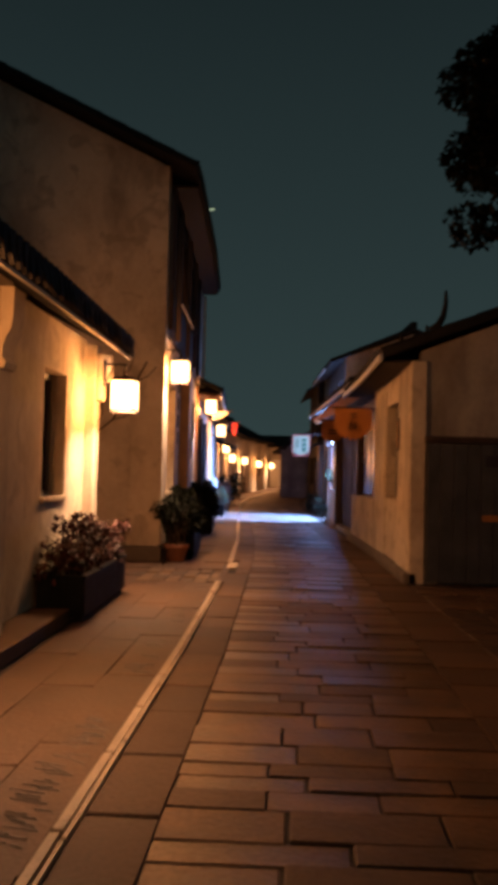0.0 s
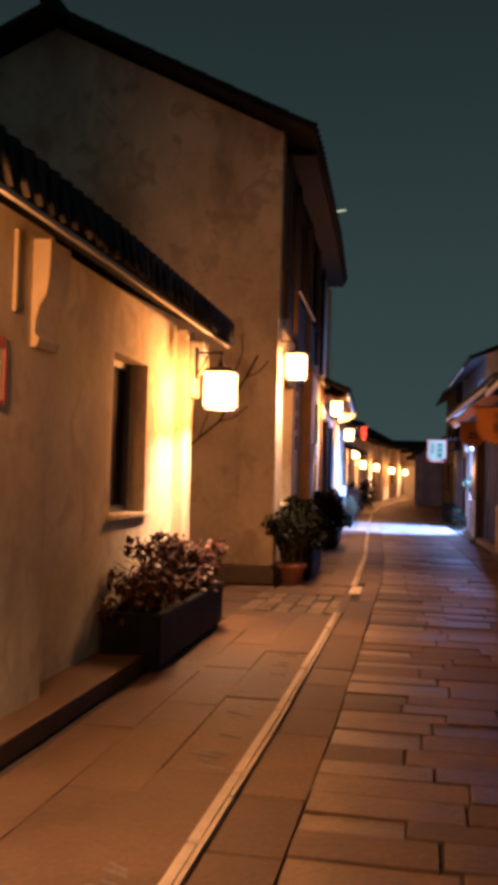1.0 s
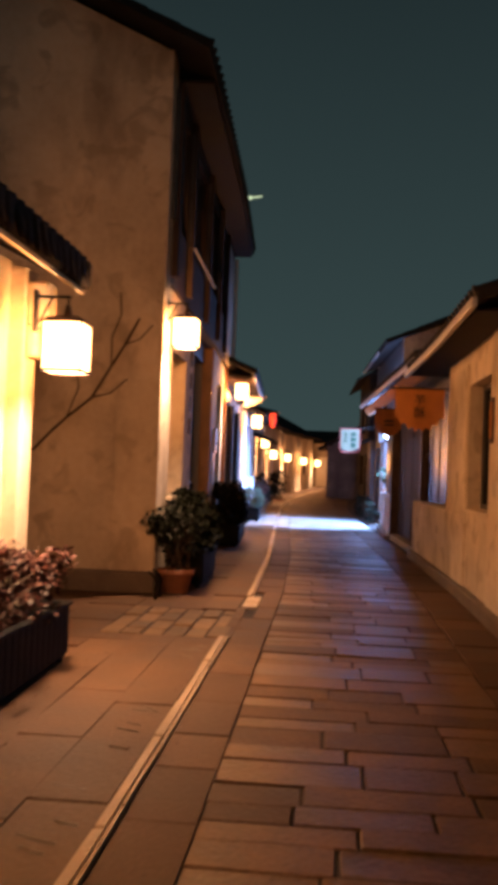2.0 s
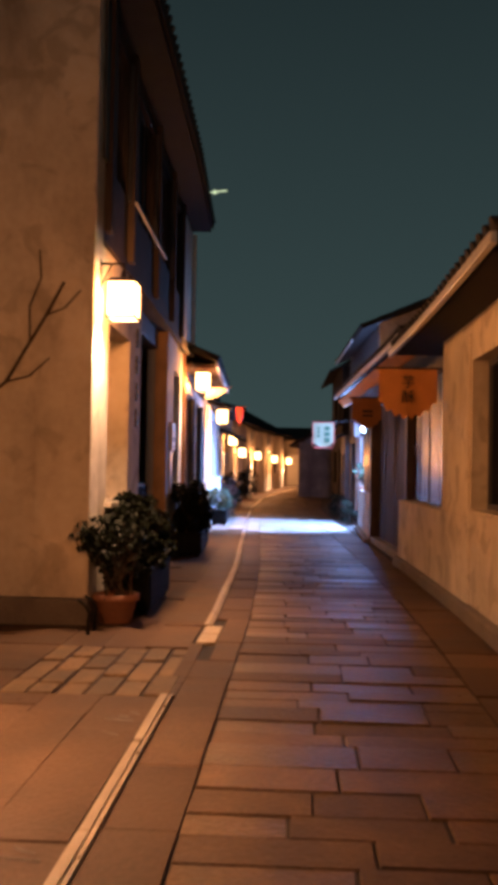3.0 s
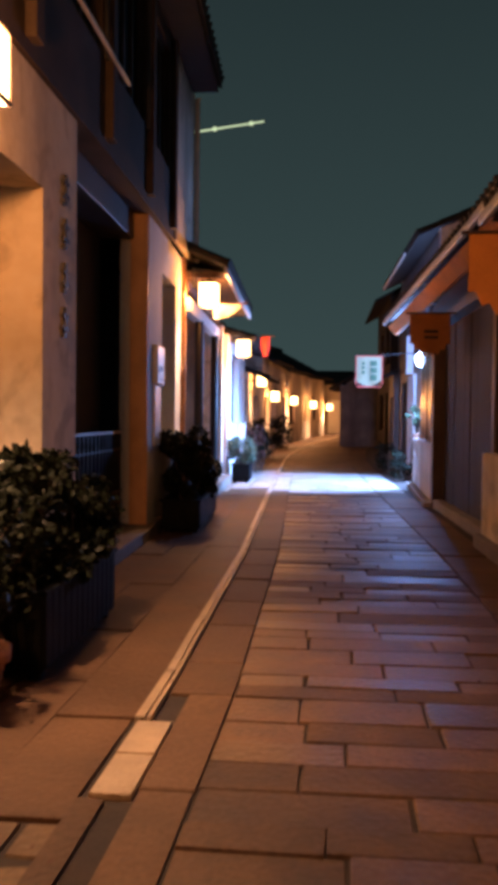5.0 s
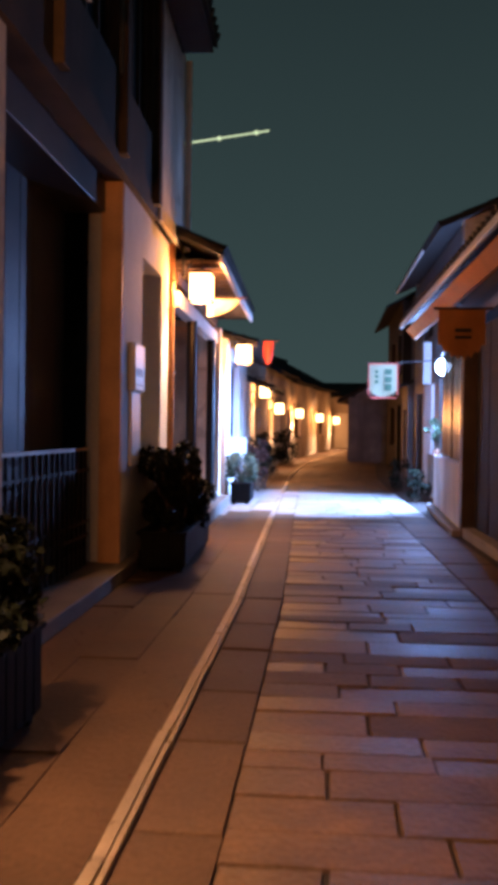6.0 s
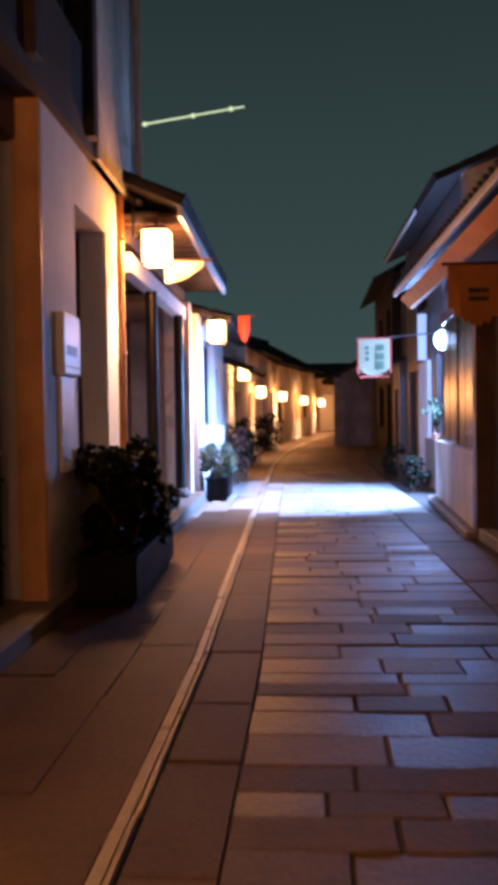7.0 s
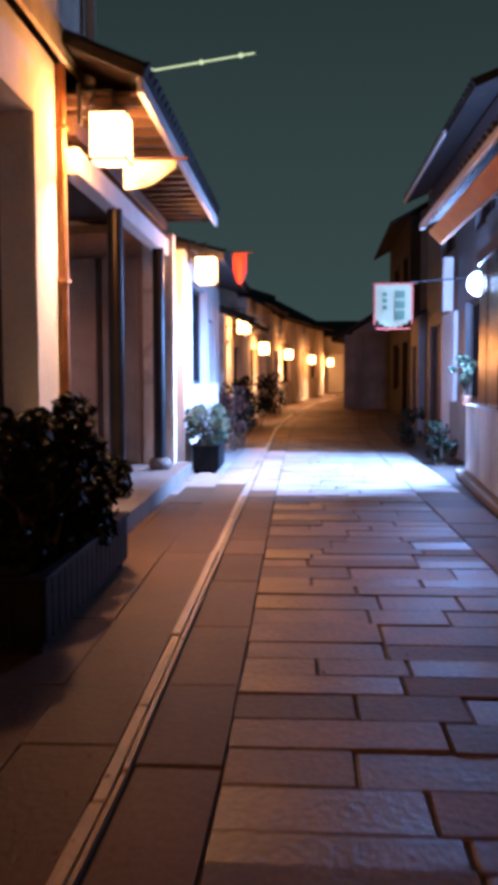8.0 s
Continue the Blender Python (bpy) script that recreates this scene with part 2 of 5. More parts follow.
def tube(bm, a, b, r0, r1=None, sides=10):
    a, b = Vector(a), Vector(b)
    r1 = r0 if r1 is None else r1
    bm2 = bmesh.new()
    d = (b - a).length
    bmesh.ops.create_cone(bm2, cap_ends=True, segments=sides, radius1=r0, radius2=r1, depth=d)
    q = (b - a).to_track_quat("Z", "Y")
    bmesh.ops.transform(bm2, matrix=Matrix.Translation((a + b) / 2) @ q.to_matrix().to_4x4(), verts=bm2.verts[:])
    join(bm, bm2)
    return bm


def lathe(bm, profile, centre, sides=20):
    cxx, cyy, czz = centre
    rings = []
    for r, z in profile:
        rings.append([bm.verts.new((cxx + r * math.cos(2 * math.pi * i / sides), cyy + r * math.sin(2 * math.pi * i / sides), czz + z)) for i in range(sides)])
    for a, b in zip(rings, rings[1:]):
        for i in range(sides):
            bm.faces.new((a[i], a[(i + 1) % sides], b[(i + 1) % sides], b[i]))
    bm.faces.new(list(reversed(rings[0])))
    bm.faces.new(rings[-1])
    return bm


def sheet_wall(bm, axis, at, thick, a0, a1, z0, z1, holes=(), step=2.0):
    """A wall with thickness along y (axis 'y', face at x=at, body to at+thick) or along x, with real openings (a, b, za, zb)."""
    cutsa = {a0, a1}
    cutsz = {z0, z1}
    for h in holes:
        cutsa |= {h[0], h[1]}
        cutsz |= {h[2], h[3]}
    n = int((a1 - a0) / step)
    for i in range(1, n + 1):
        v = a0 + (a1 - a0) * i / (n + 1)
        if all(abs(v - c) > 0.15 for c in cutsa):
            cutsa.add(v)
    A = sorted(c for c in cutsa if a0 - 1e-6 <= c <= a1 + 1e-6)
    Z = sorted(c for c in cutsz if z0 - 1e-6 <= c <= z1 + 1e-6)

    def solid(i, j):
        if not (0 <= i < len(A) - 1 and 0 <= j < len(Z) - 1):
            return False
        a, z = (A[i] + A[i + 1]) / 2, (Z[j] + Z[j + 1]) / 2
        return not any(h[0] < a < h[1] and h[2] < z < h[3] for h in holes)
    cache = {}

    def vert(i, j, k):
        if (i, j, k) not in cache:
            d = at + (thick if k else 0)
            cache[i, j, k] = bm.verts.new((d, A[i], Z[j]) if axis == "y" else (A[i], d, Z[j]))
        return cache[i, j, k]
    for i in range(len(A) - 1):
        for j in range(len(Z) - 1):
            if not solid(i, j):
                continue
            for k in (0, 1):
                bm.faces.new([vert(i, j, k), vert(i + 1, j, k), vert(i + 1, j + 1, k), vert(i, j + 1, k)])
            for (di, dj), (p, q) in {(-1, 0): ((i, j), (i, j + 1)), (1, 0): ((i + 1, j), (i + 1, j + 1)), (0, -1): ((i, j), (i + 1, j)), (0, 1): ((i, j + 1), (i + 1, j + 1))}.items():
                if not solid(i + di, j + dj):
                    bm.faces.new([vert(*p, 0), vert(*q, 0), vert(*q, 1), vert(*p, 1)])
    bmesh.ops.recalc_face_normals(bm, faces=bm.faces[:])
    return bm


def slide(bm, y0, rate):
    """Lets a straight piece drift from the street line past y0."""
    for v in bm.verts:
        v.co.x += rate * max(0.0, v.co.y - y0)
    return bm


def thing(name, place, label, category, group="", kind="", bent=True):
    ob = new(name)
    loc = bend(place) if bent else Vector(place)
    ob.location = loc
    ob.empty_display_size = 0.1
    BASE[ob.name] = (loc, bent)
    return tagged(ob, label, category, group, kind)


def part(name, bm, material, parent=None, label="", smooth=False):
    """One mesh under a thing; built in straight-street coordinates and laid along the bend."""
    loc, bent = BASE[parent.name] if parent else (Vector((0, 0, 0)), True)
    for v in bm.verts:
        v.co = (bend(v.co) if bent else v.co) - loc
    me = bpy.data.meshes.new(name)
    bm.to_mesh(me)
    bm.free()
    me.materials.append(M[material] if isinstance(material, str) else material)
    if smooth:
        me.polygons.foreach_set("use_smooth", [True] * len(me.polygons))
    ob = new(name, me)
    if parent:
        ob.parent = parent
        BASE[ob.name] = (loc, bent)
    if label:
        ob["label"] = label
    return ob


def setting(name, bm, material, label):
    ob = part(name, bm, material)
    return tagged(ob, label, kind="structure")


def piece(name, me, parent, m):
    ob = new(name, me)
    ob.parent = parent
    ob.matrix_parent_inverse = Matrix.Identity(4)
    ob.matrix_basis = Matrix.Translation(-BASE[parent.name][0]) @ m if parent.name in BASE else m
    return ob


def mesh_of(name, bm, material):
    me = bpy.data.meshes.new(name)
    bm.to_mesh(me)
    bm.free()
    me.materials.append(M[material])
    return me


def heading(y):
    """Turn about z that follows the street at y."""
    return math.atan2(-(cx(y + 0.6) - cx(y - 0.6)), 1.2)


def text_mesh(body, size, depth=0.004):
    cu = bpy.data.curves.new("words", "FONT")
    cu.body, cu.size, cu.extrude = body, size, depth
    cu.align_x, cu.align_y = "CENTER", "CENTER"
    ob = bpy.data.objects.new("words", cu)
    scene.collection.objects.link(ob)
    dg = bpy.context.evaluated_depsgraph_get()
    me = bpy.data.meshes.new_from_object(ob.evaluated_get(dg))
    bpy.data.objects.remove(ob)
    bm = bmesh.new()
    bm.from_mesh(me)
    bpy.data.meshes.remove(me)
    return bm


def roof(house, s_eave, z_eave, s_ridge, z_ridge, y0, y1, s_back=None, z_back=None, pitch=0.24, rows=True, thick=0.09, cap_size=1.18, cap_drop=0.0, drip=0.0):
    """A tiled slope from eave to ridge (and down the back), a row of round tiles for every 'pitch', and a ridge."""
    bm = bmesh.new()
    sub = max(1, int((y1 - y0) / 2))
    ys = [y0 + (y1 - y0) * i / sub for i in range(sub + 1)]
    prof = [(s_eave, z_eave), (s_ridge, z_ridge)] + ([(s_back, z_back)] if s_back is not None else [])
    top, low = [], []
    for y in ys:
        top.append([bm.verts.new((s, y, z + thick)) for s, z in prof])
        low.append([bm.verts.new((s, y, z)) for s, z in prof])
    for i in range(len(ys) - 1):
        for k in range(len(prof) - 1):
            bm.faces.new((top[i][k], top[i][k + 1], top[i + 1][k + 1], top[i + 1][k]))
            bm.faces.new((low[i][k], low[i + 1][k], low[i + 1][k + 1], low[i][k + 1]))
        for k in (0, len(prof) - 1):
            bm.faces.new((top[i][k], top[i + 1][k], low[i + 1][k], low[i][k]))
    for e in (0, len(ys) - 1):
        for k in range(len(prof) - 1):
            bm.faces.new((top[e][k], top[e][k + 1], low[e][k + 1], low[e][k]))
    bmesh.ops.recalc_face_normals(bm, faces=bm.faces[:])
    r = part("roof", bm, "tile", house, "grey clay tile roof")
    # ridge
    bm = bmesh.new()
    box(bm, s_ridge - 0.11, s_ridge + 0.11, y0, y1, z_ridge + thick - 0.02, z_ridge + thick + 0.2, 0.03, 2.0)
    part("ridge", bm, "tile", r)
    if rows:
        run = math.hypot(s_ridge - s_eave, z_ridge - z_eave)
        bm = bmesh.new()
        n = max(2, int(run / 0.45))
        rad = pitch * 0.27
        rings = []
        for i in range(n):
            for d, rr in ((0.0, rad * 1.12), (0.98, rad * 0.94)):
                rings.append([bm.verts.new((run * (i + d) / n, rr * math.cos(a), rr * math.sin(a))) for a in [math.pi * k / 6 for k in range(7)]])
        for a, b in zip(rings, rings[1:]):
            for k in range(6):
                bm.faces.new((a[k], a[k + 1], b[k + 1], b[k]))
        bm.faces.new(rings[0])
        # round end tile
        cap = [bm.verts.new((-0.012, rad * cap_size * math.cos(2 * math.pi * k / 12), rad * 0.1 - cap_drop + rad * cap_size * math.sin(2 * math.pi * k / 12))) for k in range(12)]
        cap2 = [bm.verts.new((0.02, v.co.y, v.co.z)) for v in cap]
        bm.faces.new(cap)
        for k in range(12):
            bm.faces.new((cap[k], cap[(k + 1) % 12], cap2[(k + 1) % 12], cap2[k]))
        bmesh.ops.recalc_face_normals(bm, faces=bm.faces[:])
        me = mesh_of("roof_tile", bm, "tile")
        up = math.atan2(z_ridge - z_eave, abs(s_ridge - s_eave))
        count = int((y1 - y0) / pitch)
        rng = random.Random(count)
        if drip:
            # pointed drip tiles hanging between the round ones
            bm = bmesh.new()
            w = pitch * 0.46
            shape = ((-w, 0.03), (w, 0.03), (w * 0.9, -drip * 0.45), (w * 0.45, -drip * 0.8), (0.0, -drip), (-w * 0.45, -drip * 0.8), (-w * 0.9, -drip * 0.45))
            near = [bm.verts.new((-0.030 - 0.02 * (v < -drip * 0.7), u, v)) for u, v in shape]
            far = [bm.verts.new((-0.012, u, v)) for u, v in shape]
            bm.faces.new(near), bm.faces.new(far[::-1])
            for k in range(7):
                bm.faces.new((near[k], near[(k + 1) % 7], far[(k + 1) % 7], far[k]))
            bmesh.ops.recalc_face_normals(bm, faces=bm.faces[:])
            drip_me = mesh_of("drip_tile", bm, "tile")
            for i in range(count + 1):
                y = y0 + i * (y1 - y0) / count
                turn = Matrix.Rotation(heading(y) + (math.pi if s_ridge < s_eave else 0.0), 4, "Z")
                piece("drip_tile", drip_me, r, Matrix.Translation(bend((s_eave, y, z_eave + thick - 0.02))) @ turn @ Euler((rng.uniform(-0.12, 0.12), rng.uniform(-0.1, 0.1), rng.uniform(-0.1, 0.1))).to_matrix().to_4x4())
        for i in range(count):
            y = y0 + (i + 0.5) * (y1 - y0) / count
            p = bend((s_eave, y, z_eave + thick - 0.005))
            turn = Matrix.Rotation(heading(y), 4, "Z")
            if s_ridge < s_eave:
                turn = turn @ Matrix.Rotation(math.pi, 4, "Z")
            piece("roof_tile", me, r, Matrix.Translation(p) @ turn @ Matrix.Rotation(-up, 4, "Y"))
    return r


def leaf_cloud(bm, centre, radii, count, size, rng, drop=0.25):
    c = Vector(centre)
    for _ in range(count):
        while True:
            p = Vector((rng.uniform(-1, 1), rng.uniform(-1, 1), rng.uniform(-1, 1)))
            if 0.25 < p.length < 1 and noise.noise(p * 2.3 + c) > -drop:
                break
        p = Vector((p.x * radii[0], p.y * radii[1], p.z * radii[2])) + c
        s = size * rng.uniform(0.6, 1.4)
        m = Matrix.Translation(p) @ Euler((rng.uniform(-1.2, 1.2), rng.uniform(-1.2, 1.2), rng.uniform(0, 6.28))).to_matrix().to_4x4()
        vs = [bm.verts.new(m @ Vector(q)) for q in ((-s, 0, 0), (-0.25 * s, -0.42 * s, 0.1 * s), (0.6 * s, -0.32 * s, 0.05 * s), (s, 0, -0.12 * s), (0.5 * s, 0.36 * s, 0.05 * s), (-0.3 * s, 0.42 * s, 0.1 * s))]
        bm.faces.new(vs)


def shrub(parent, centre, radii, count, size, material, seed, stem_from=None, stems=14):
    rng = random.Random(seed)
    base = Vector(stem_from or (centre[0], centre[1], centre[2] - radii[2]))
    for _ in range(stems):
        tip = Vector(centre) + Vector((rng.uniform(-0.8, 0.8) * radii[0], rng.uniform(-0.8, 0.8) * radii[1], rng.uniform(0, 0.9) * radii[2]))
        foot = base + Vector((rng.uniform(-0.5, 0.5) * radii[0], rng.uniform(-0.6, 0.6) * radii[1], 0))
        bm = bmesh.new()
        tube(bm, foot, foot.lerp(tip, 0.55) + Vector((0, 0, 0.04)), 0.009, 0.006, 5)
        tube(bm, foot.lerp(tip, 0.55) + Vector((0, 0, 0.04)), tip, 0.006, 0.003, 5)
        part("stem", bm, "twig", parent)
    bm = bmesh.new()
    clumps = int(max(8, stems) * 1.5)
    for k in range(clumps):
        a, b, h = rng.uniform(-0.8, 0.8), rng.uniform(-0.88, 0.88), rng.uniform(-0.9, 0.95)
        h *= 1.0 - 0.35 * (a * a + b * b)
        c = (centre[0] + a * radii[0], centre[1] + b * radii[1], centre[2] + h * radii[2])
        r = rng.uniform(0.28, 0.5)
        leaf_cloud(bm, c, (r * min(radii), r * min(radii) * 1.25, r * min(radii) * 0.9), int(1.5 * count / clumps), size, rng, 0.15)
    part("foliage", bm, material, parent)


def planter(name, s0, s1, y0, y1, h, label, z0=0.0):
    """A black trough planter with slatted sides, rim, feet and soil."""
    ob = thing(name, ((s0 + s1) / 2, (y0 + y1) / 2, z0), label, "planter")
    bm = bmesh.new()
    t = 0.03
    box(bm, s0, s1, y0, y1, z0 + 0.05, z0 + 0.09)
    box(bm, s0, s0 + t, y0, y1, z0 + 0.09, z0 + h - 0.03)
    box(bm, s1 - t, s1, y0, y1, z0 + 0.09, z0 + h - 0.03)
    box(bm, s0 + t, s1 - t, y0, y0 + t, z0 + 0.09, z0 + h - 0.03)
    box(bm, s0 + t, s1 - t, y1 - t, y1, z0 + 0.09, z0 + h - 0.03)
    part("trough", bm, "box", ob)
    n = max(2, int((y1 - y0) / 0.13))
    for i in range(n):
        a = y0 + (y1 - y0) * i / n
        bm = bmesh.new()
        box(bm, s1 + 0.001, s1 + 0.016, a + 0.006, a + (y1 - y0) / n - 0.006, z0 + 0.07, z0 + h - 0.035, 0.004)
        part("slat", bm, "box", ob)
    n = max(2, int((s1 - s0) / 0.13))
    for i in range(n):
        a = s0 + (s1 - s0) * i / n
        bm = bmesh.new()
        box(bm, a + 0.006, a + (s1 - s0) / n - 0.006, y0 - 0.016, y0 - 0.001, z0 + 0.07, z0 + h - 0.035, 0.004)
        part("slat", bm, "box", ob)
    bm = bmesh.new()
    for b in ((s0 - 0.03, s1 + 0.03, y0 - 0.03, y0 + 0.04), (s0 - 0.03, s1 + 0.03, y1 - 0.04, y1 + 0.03), (s0 - 0.03, s0 + 0.04, y0 + 0.04, y1 - 0.04), (s1 - 0.04, s1 + 0.03, y0 + 0.04, y1 - 0.04)):
        box(bm, *b, z0 + h - 0.03, z0 + h, 0.006)
    part("rim", bm, "box", ob)
    for a in (s0 + 0.02, s1 - 0.09):
        for b in (y0 + 0.02, y1 - 0.09):
            bm = bmesh.new()
            box(bm, a, a + 0.07, b, b + 0.07, z0, z0 + 0.05)
            part("foot", bm, "box", ob)
    bm = bmesh.new()
    box(bm, s0 + t, s1 - t, y0 + t, y1 - t, z0 + 0.1, z0 + h - 0.06)
    part("soil", bm, "soil", ob)
    return ob


# ---- ground ----
bm = bmesh.new()
xs = [-400, -60, -12, -6, -3, -1.5, 0, 1.5, 3, 6, 12, 60, 400]
ys = [-300, -60, -20] + [float(v) for v in range(-10, 92, 2)] + [140, 300, 900]
grid = [[bm.verts.new((x, y, -0.013)) for x in xs] for y in ys]
for j in range(len(ys) - 1):
    for i in range(len(xs) - 1):
        bm.faces.new((grid[j][i], grid[j][i + 1], grid[j + 1][i + 1], grid[j + 1][i]))
ground = setting("ground", bm, "joint", "dark mortar bed under the stone paving")

KERB, JOINT, RJOINT = -1.18, -0.80, 0.94

# ---- left row: low house with recessed front ----
def window_fill(parent, face, y0, y1, z0, z1, depth, frame_mat="wood", bars=1, side=-1):
    """A timber window set deep in its opening: frame, mullions and a dark pane. side: -1 on the left row, 1 on the right."""
    s = face + side * depth
    w = part("window", box(box(box(box(bmesh.new(), s - 0.03, s + 0.03, y0, y0 + 0.06, z0, z1), s - 0.03, s + 0.03, y1 - 0.06, y1, z0, z1), s - 0.03, s + 0.03, y0 + 0.06, y1 - 0.06, z0, z0 + 0.06), s - 0.03, s + 0.03, y0 + 0.06, y1 - 0.06, z1 - 0.06, z1), frame_mat, parent, "dark timber window frame")
    for i in range(bars):
        y = y0 + (y1 - y0) * (i + 1) / (bars + 1)
        part("mullion", box(bmesh.new(), s - 0.025, s + 0.025, y - 0.025, y + 0.025, z0 + 0.06, z1 - 0.06), frame_mat, w)
    part("pane", box(bmesh.new(), s + side * 0.008 - 0.004, s + side * 0.008 + 0.004, y0 + 0.06, y1 - 0.06, z0 + 0.06, z1 - 0.06), "glass", w, "dark unlit glass")
    return w


def gable_wall(parent, y, thick, s0, s_ridge, s1, z_eave0, z_ridge, z_eave1, material, z0=0.0, name="gable_wall"):
    bm = bmesh.new()
    prof = [(s0, z0), (s1, z0), (s1, z_eave1), (s_ridge, z_ridge), (s0, z_eave0)]
    a = [bm.verts.new((s, y, z)) for s, z in prof]
    b = [bm.verts.new((s, y + thick, z)) for s, z in prof]
    bm.faces.new(a)
    bm.faces.new(list(reversed(b)))
    for i in range(5):
        bm.faces.new((a[i], a[(i + 1) % 5], b[(i + 1) % 5], b[i]))
    bmesh.ops.recalc_face_normals(bm, faces=bm.faces[:])
    return part(name, bm, material, parent)


def planks(parent, s, y0, y1, z0, z1, n, material, name="board", depth=0.03, gap=0.006, jitter=0.004, seed=1, drift=0.0):
    rng = random.Random(seed)
    for i in range(n):
        a, b = y0 + (y1 - y0) * i / n, y0 + (y1 - y0) * (i + 1) / n
        j = rng.uniform(-jitter, jitter)
        part(name, slide(box(bmesh.new(), s - depth / 2 + j, s + depth / 2 + j, a + gap / 2, b - gap / 2, z0, z1, 0.004), y0, drift), material, parent)


low_house = thing("house", (-4.3, 4, 0), "single-storey lime-plastered house with a recessed shop front and tiled eave", "house", "houses along the street")
part("wall", sheet_wall(bmesh.new(), "y", -2.64, -0.3, -8.0, 7.4, 0.0, 3.08), "cream", low_house, "cream plaster wall")
part("recessed_wall", sheet_wall(bmesh.new(), "y", -2.80, -0.3, 7.4, 11.1, 0.13, 3.12, [(9.12, 10.12, 1.22, 2.58)]), "cream", low_house, "cream plaster wall round a deep window")
part("pier", box(bmesh.new(), -3.1, -2.67, 11.1, 11.38, 0.0, 3.08, 0.015), "cream", low_house)
bm = bmesh.new()
prof = [(p, q + 0.13) for p, q in ((-2.64, 2.20), (-2.60, 2.20), (-2.585, 2.25), (-2.615, 2.29), (-2.61, 2.38), (-2.585, 2.46), (-2.55, 2.52), (-2.535, 2.62), (-2.53, 2.78), (-2.53, 2.86), (-2.64, 2.86))]
a = [bm.verts.new((s, 7.08, z)) for s, z in prof]
b = [bm.verts.new((s, 7.40, z)) for s, z in prof]
bm.faces.new(a), bm.faces.new(list(reversed(b)))
for i in range(len(prof)):
    bm.faces.new((a[i], a[(i + 1) % len(prof)], b[(i + 1) % len(prof)], b[i]))
bmesh.ops.recalc_face_normals(bm, faces=bm.faces[:])
part("corbel", bm, "cream", low_house, "curved plaster corbel under the eave")
bm = bmesh.new()
box(bm, -2.67, -2.5, 11.12, 11.36, 2.63, 2.98, 0.03)
box(bm, -2.67, -2.59, 11.12, 11.36, 2.38, 2.63, 0.02)
part("corbel", bm, "cream", low_house, "stepped plaster corbel under the eave")
window_fill(low_house, -2.80, 9.12, 10.12, 1.22, 2.58, 0.2, "black", bars=1)
part("sill", box(bmesh.new(), -2.82, -2.76, 9.08, 10.16, 1.18, 1.225, 0.008), "cream", low_house)
gable_wall(low_house, 11.1, 0.3, -2.82, -4.6, -6.4, 3.03, 3.98, 3.03, "cream")
part("wall", sheet_wall(bmesh.new(), "y", -6.1, -0.3, -8.0, 11.1, 0.0, 3.03), "cream", low_house)
part("wall", sheet_wall(bmesh.new(), "x", -8.3, 0.3, -6.4, -2.64, 0.0, 3.03), "cream", low_house)
roof(low_house, -2.29, 2.96, -4.6, 4.1, -8.2, 11.42, -6.7, 3.02, pitch=0.17, rows=True, thick=0.22, cap_size=1.75, cap_drop=0.06, drip=0.2)
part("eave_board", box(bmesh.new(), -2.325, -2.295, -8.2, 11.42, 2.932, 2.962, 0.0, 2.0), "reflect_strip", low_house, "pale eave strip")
part("step", box(bmesh.new(), -3.0, -2.42, -8.0, 11.0, 0.0, 0.14, 0.012, 2.0), "slab_border", low_house, "low brown stone step")

poster = thing("notice_board", (-2.63, 6.3, 2.1), "cream paper notice under a red heading on the plaster wall", "notice")
part("sheet", box(bmesh.new(), -2.638, -2.625, 5.9, 6.7, 1.97, 2.26), "sign_cloth", poster)
part("heading", box(bmesh.new(), -2.638, -2.622, 5.88, 6.72, 2.261, 2.33), "red_trim", poster, "red heading strip")
for b in ((5.88, 6.72, 1.945, 1.969), (6.70, 6.72, 1.97, 2.26), (5.88, 5.9, 1.97, 2.26)):
    part("border", box(bmesh.new(), -2.638, -2.618, *b), "red_trim", poster)
for k in range(5):
    part("mark", box(bmesh.new(), -2.6248, -2.623, 6.0, 6.6 - 0.07 * (k % 3), 2.185 - 0.042 * k, 2.197 - 0.042 * k), "ink", poster)
bm = bmesh.new()
tube(bm, (-2.628, 6.82, 2.5), (-2.628, 6.82, 2.98), 0.011, 0.011, 8)
tube(bm, (-2.628, 6.85, 2.52), (-2.628, 6.85, 2.98), 0.008, 0.008, 8)
part("conduit", bm, "cream", low_house, "thin painted conduit below the eave")

# ---- left row: tall two-storey house ----
tall = thing("house", (-5.9, 20.5, 0), "tall two-storey house with weathered plaster gable and dark upper floor", "house", "houses along the street")
gable_wall(tall, 15.4, 0.35, -2.37, -6.0, -9.7, 6.74, 8.52, 6.74, "plaster", 0.26)
part("pier", box(bmesh.new(), -2.93, -2.372, 15.375, 15.41, 0.26, 6.76, 0.006), "plaster", tall, "proud plaster corner pier")
part("plinth", box(bmesh.new(), -9.7, -2.34, 15.25, 15.75, 0.0, 0.26, 0.02), "stone", tall, "grey stone plinth")
part("wall", sheet_wall(bmesh.new(), "y", -2.40, -0.42, 15.75, 18.65, 0.0, 3.88, [(16.32, 17.72, 1.17, 3.12)]), "plaster", tall, "cream plaster shop wall")
window_fill(tall, -2.40, 16.32, 17.72, 1.17, 3.12, 0.36, "wood", 1)
part("sill", box(bmesh.new(), -2.5, -2.32, 16.22, 17.82, 1.11, 1.17, 0.01), "plaster", tall)
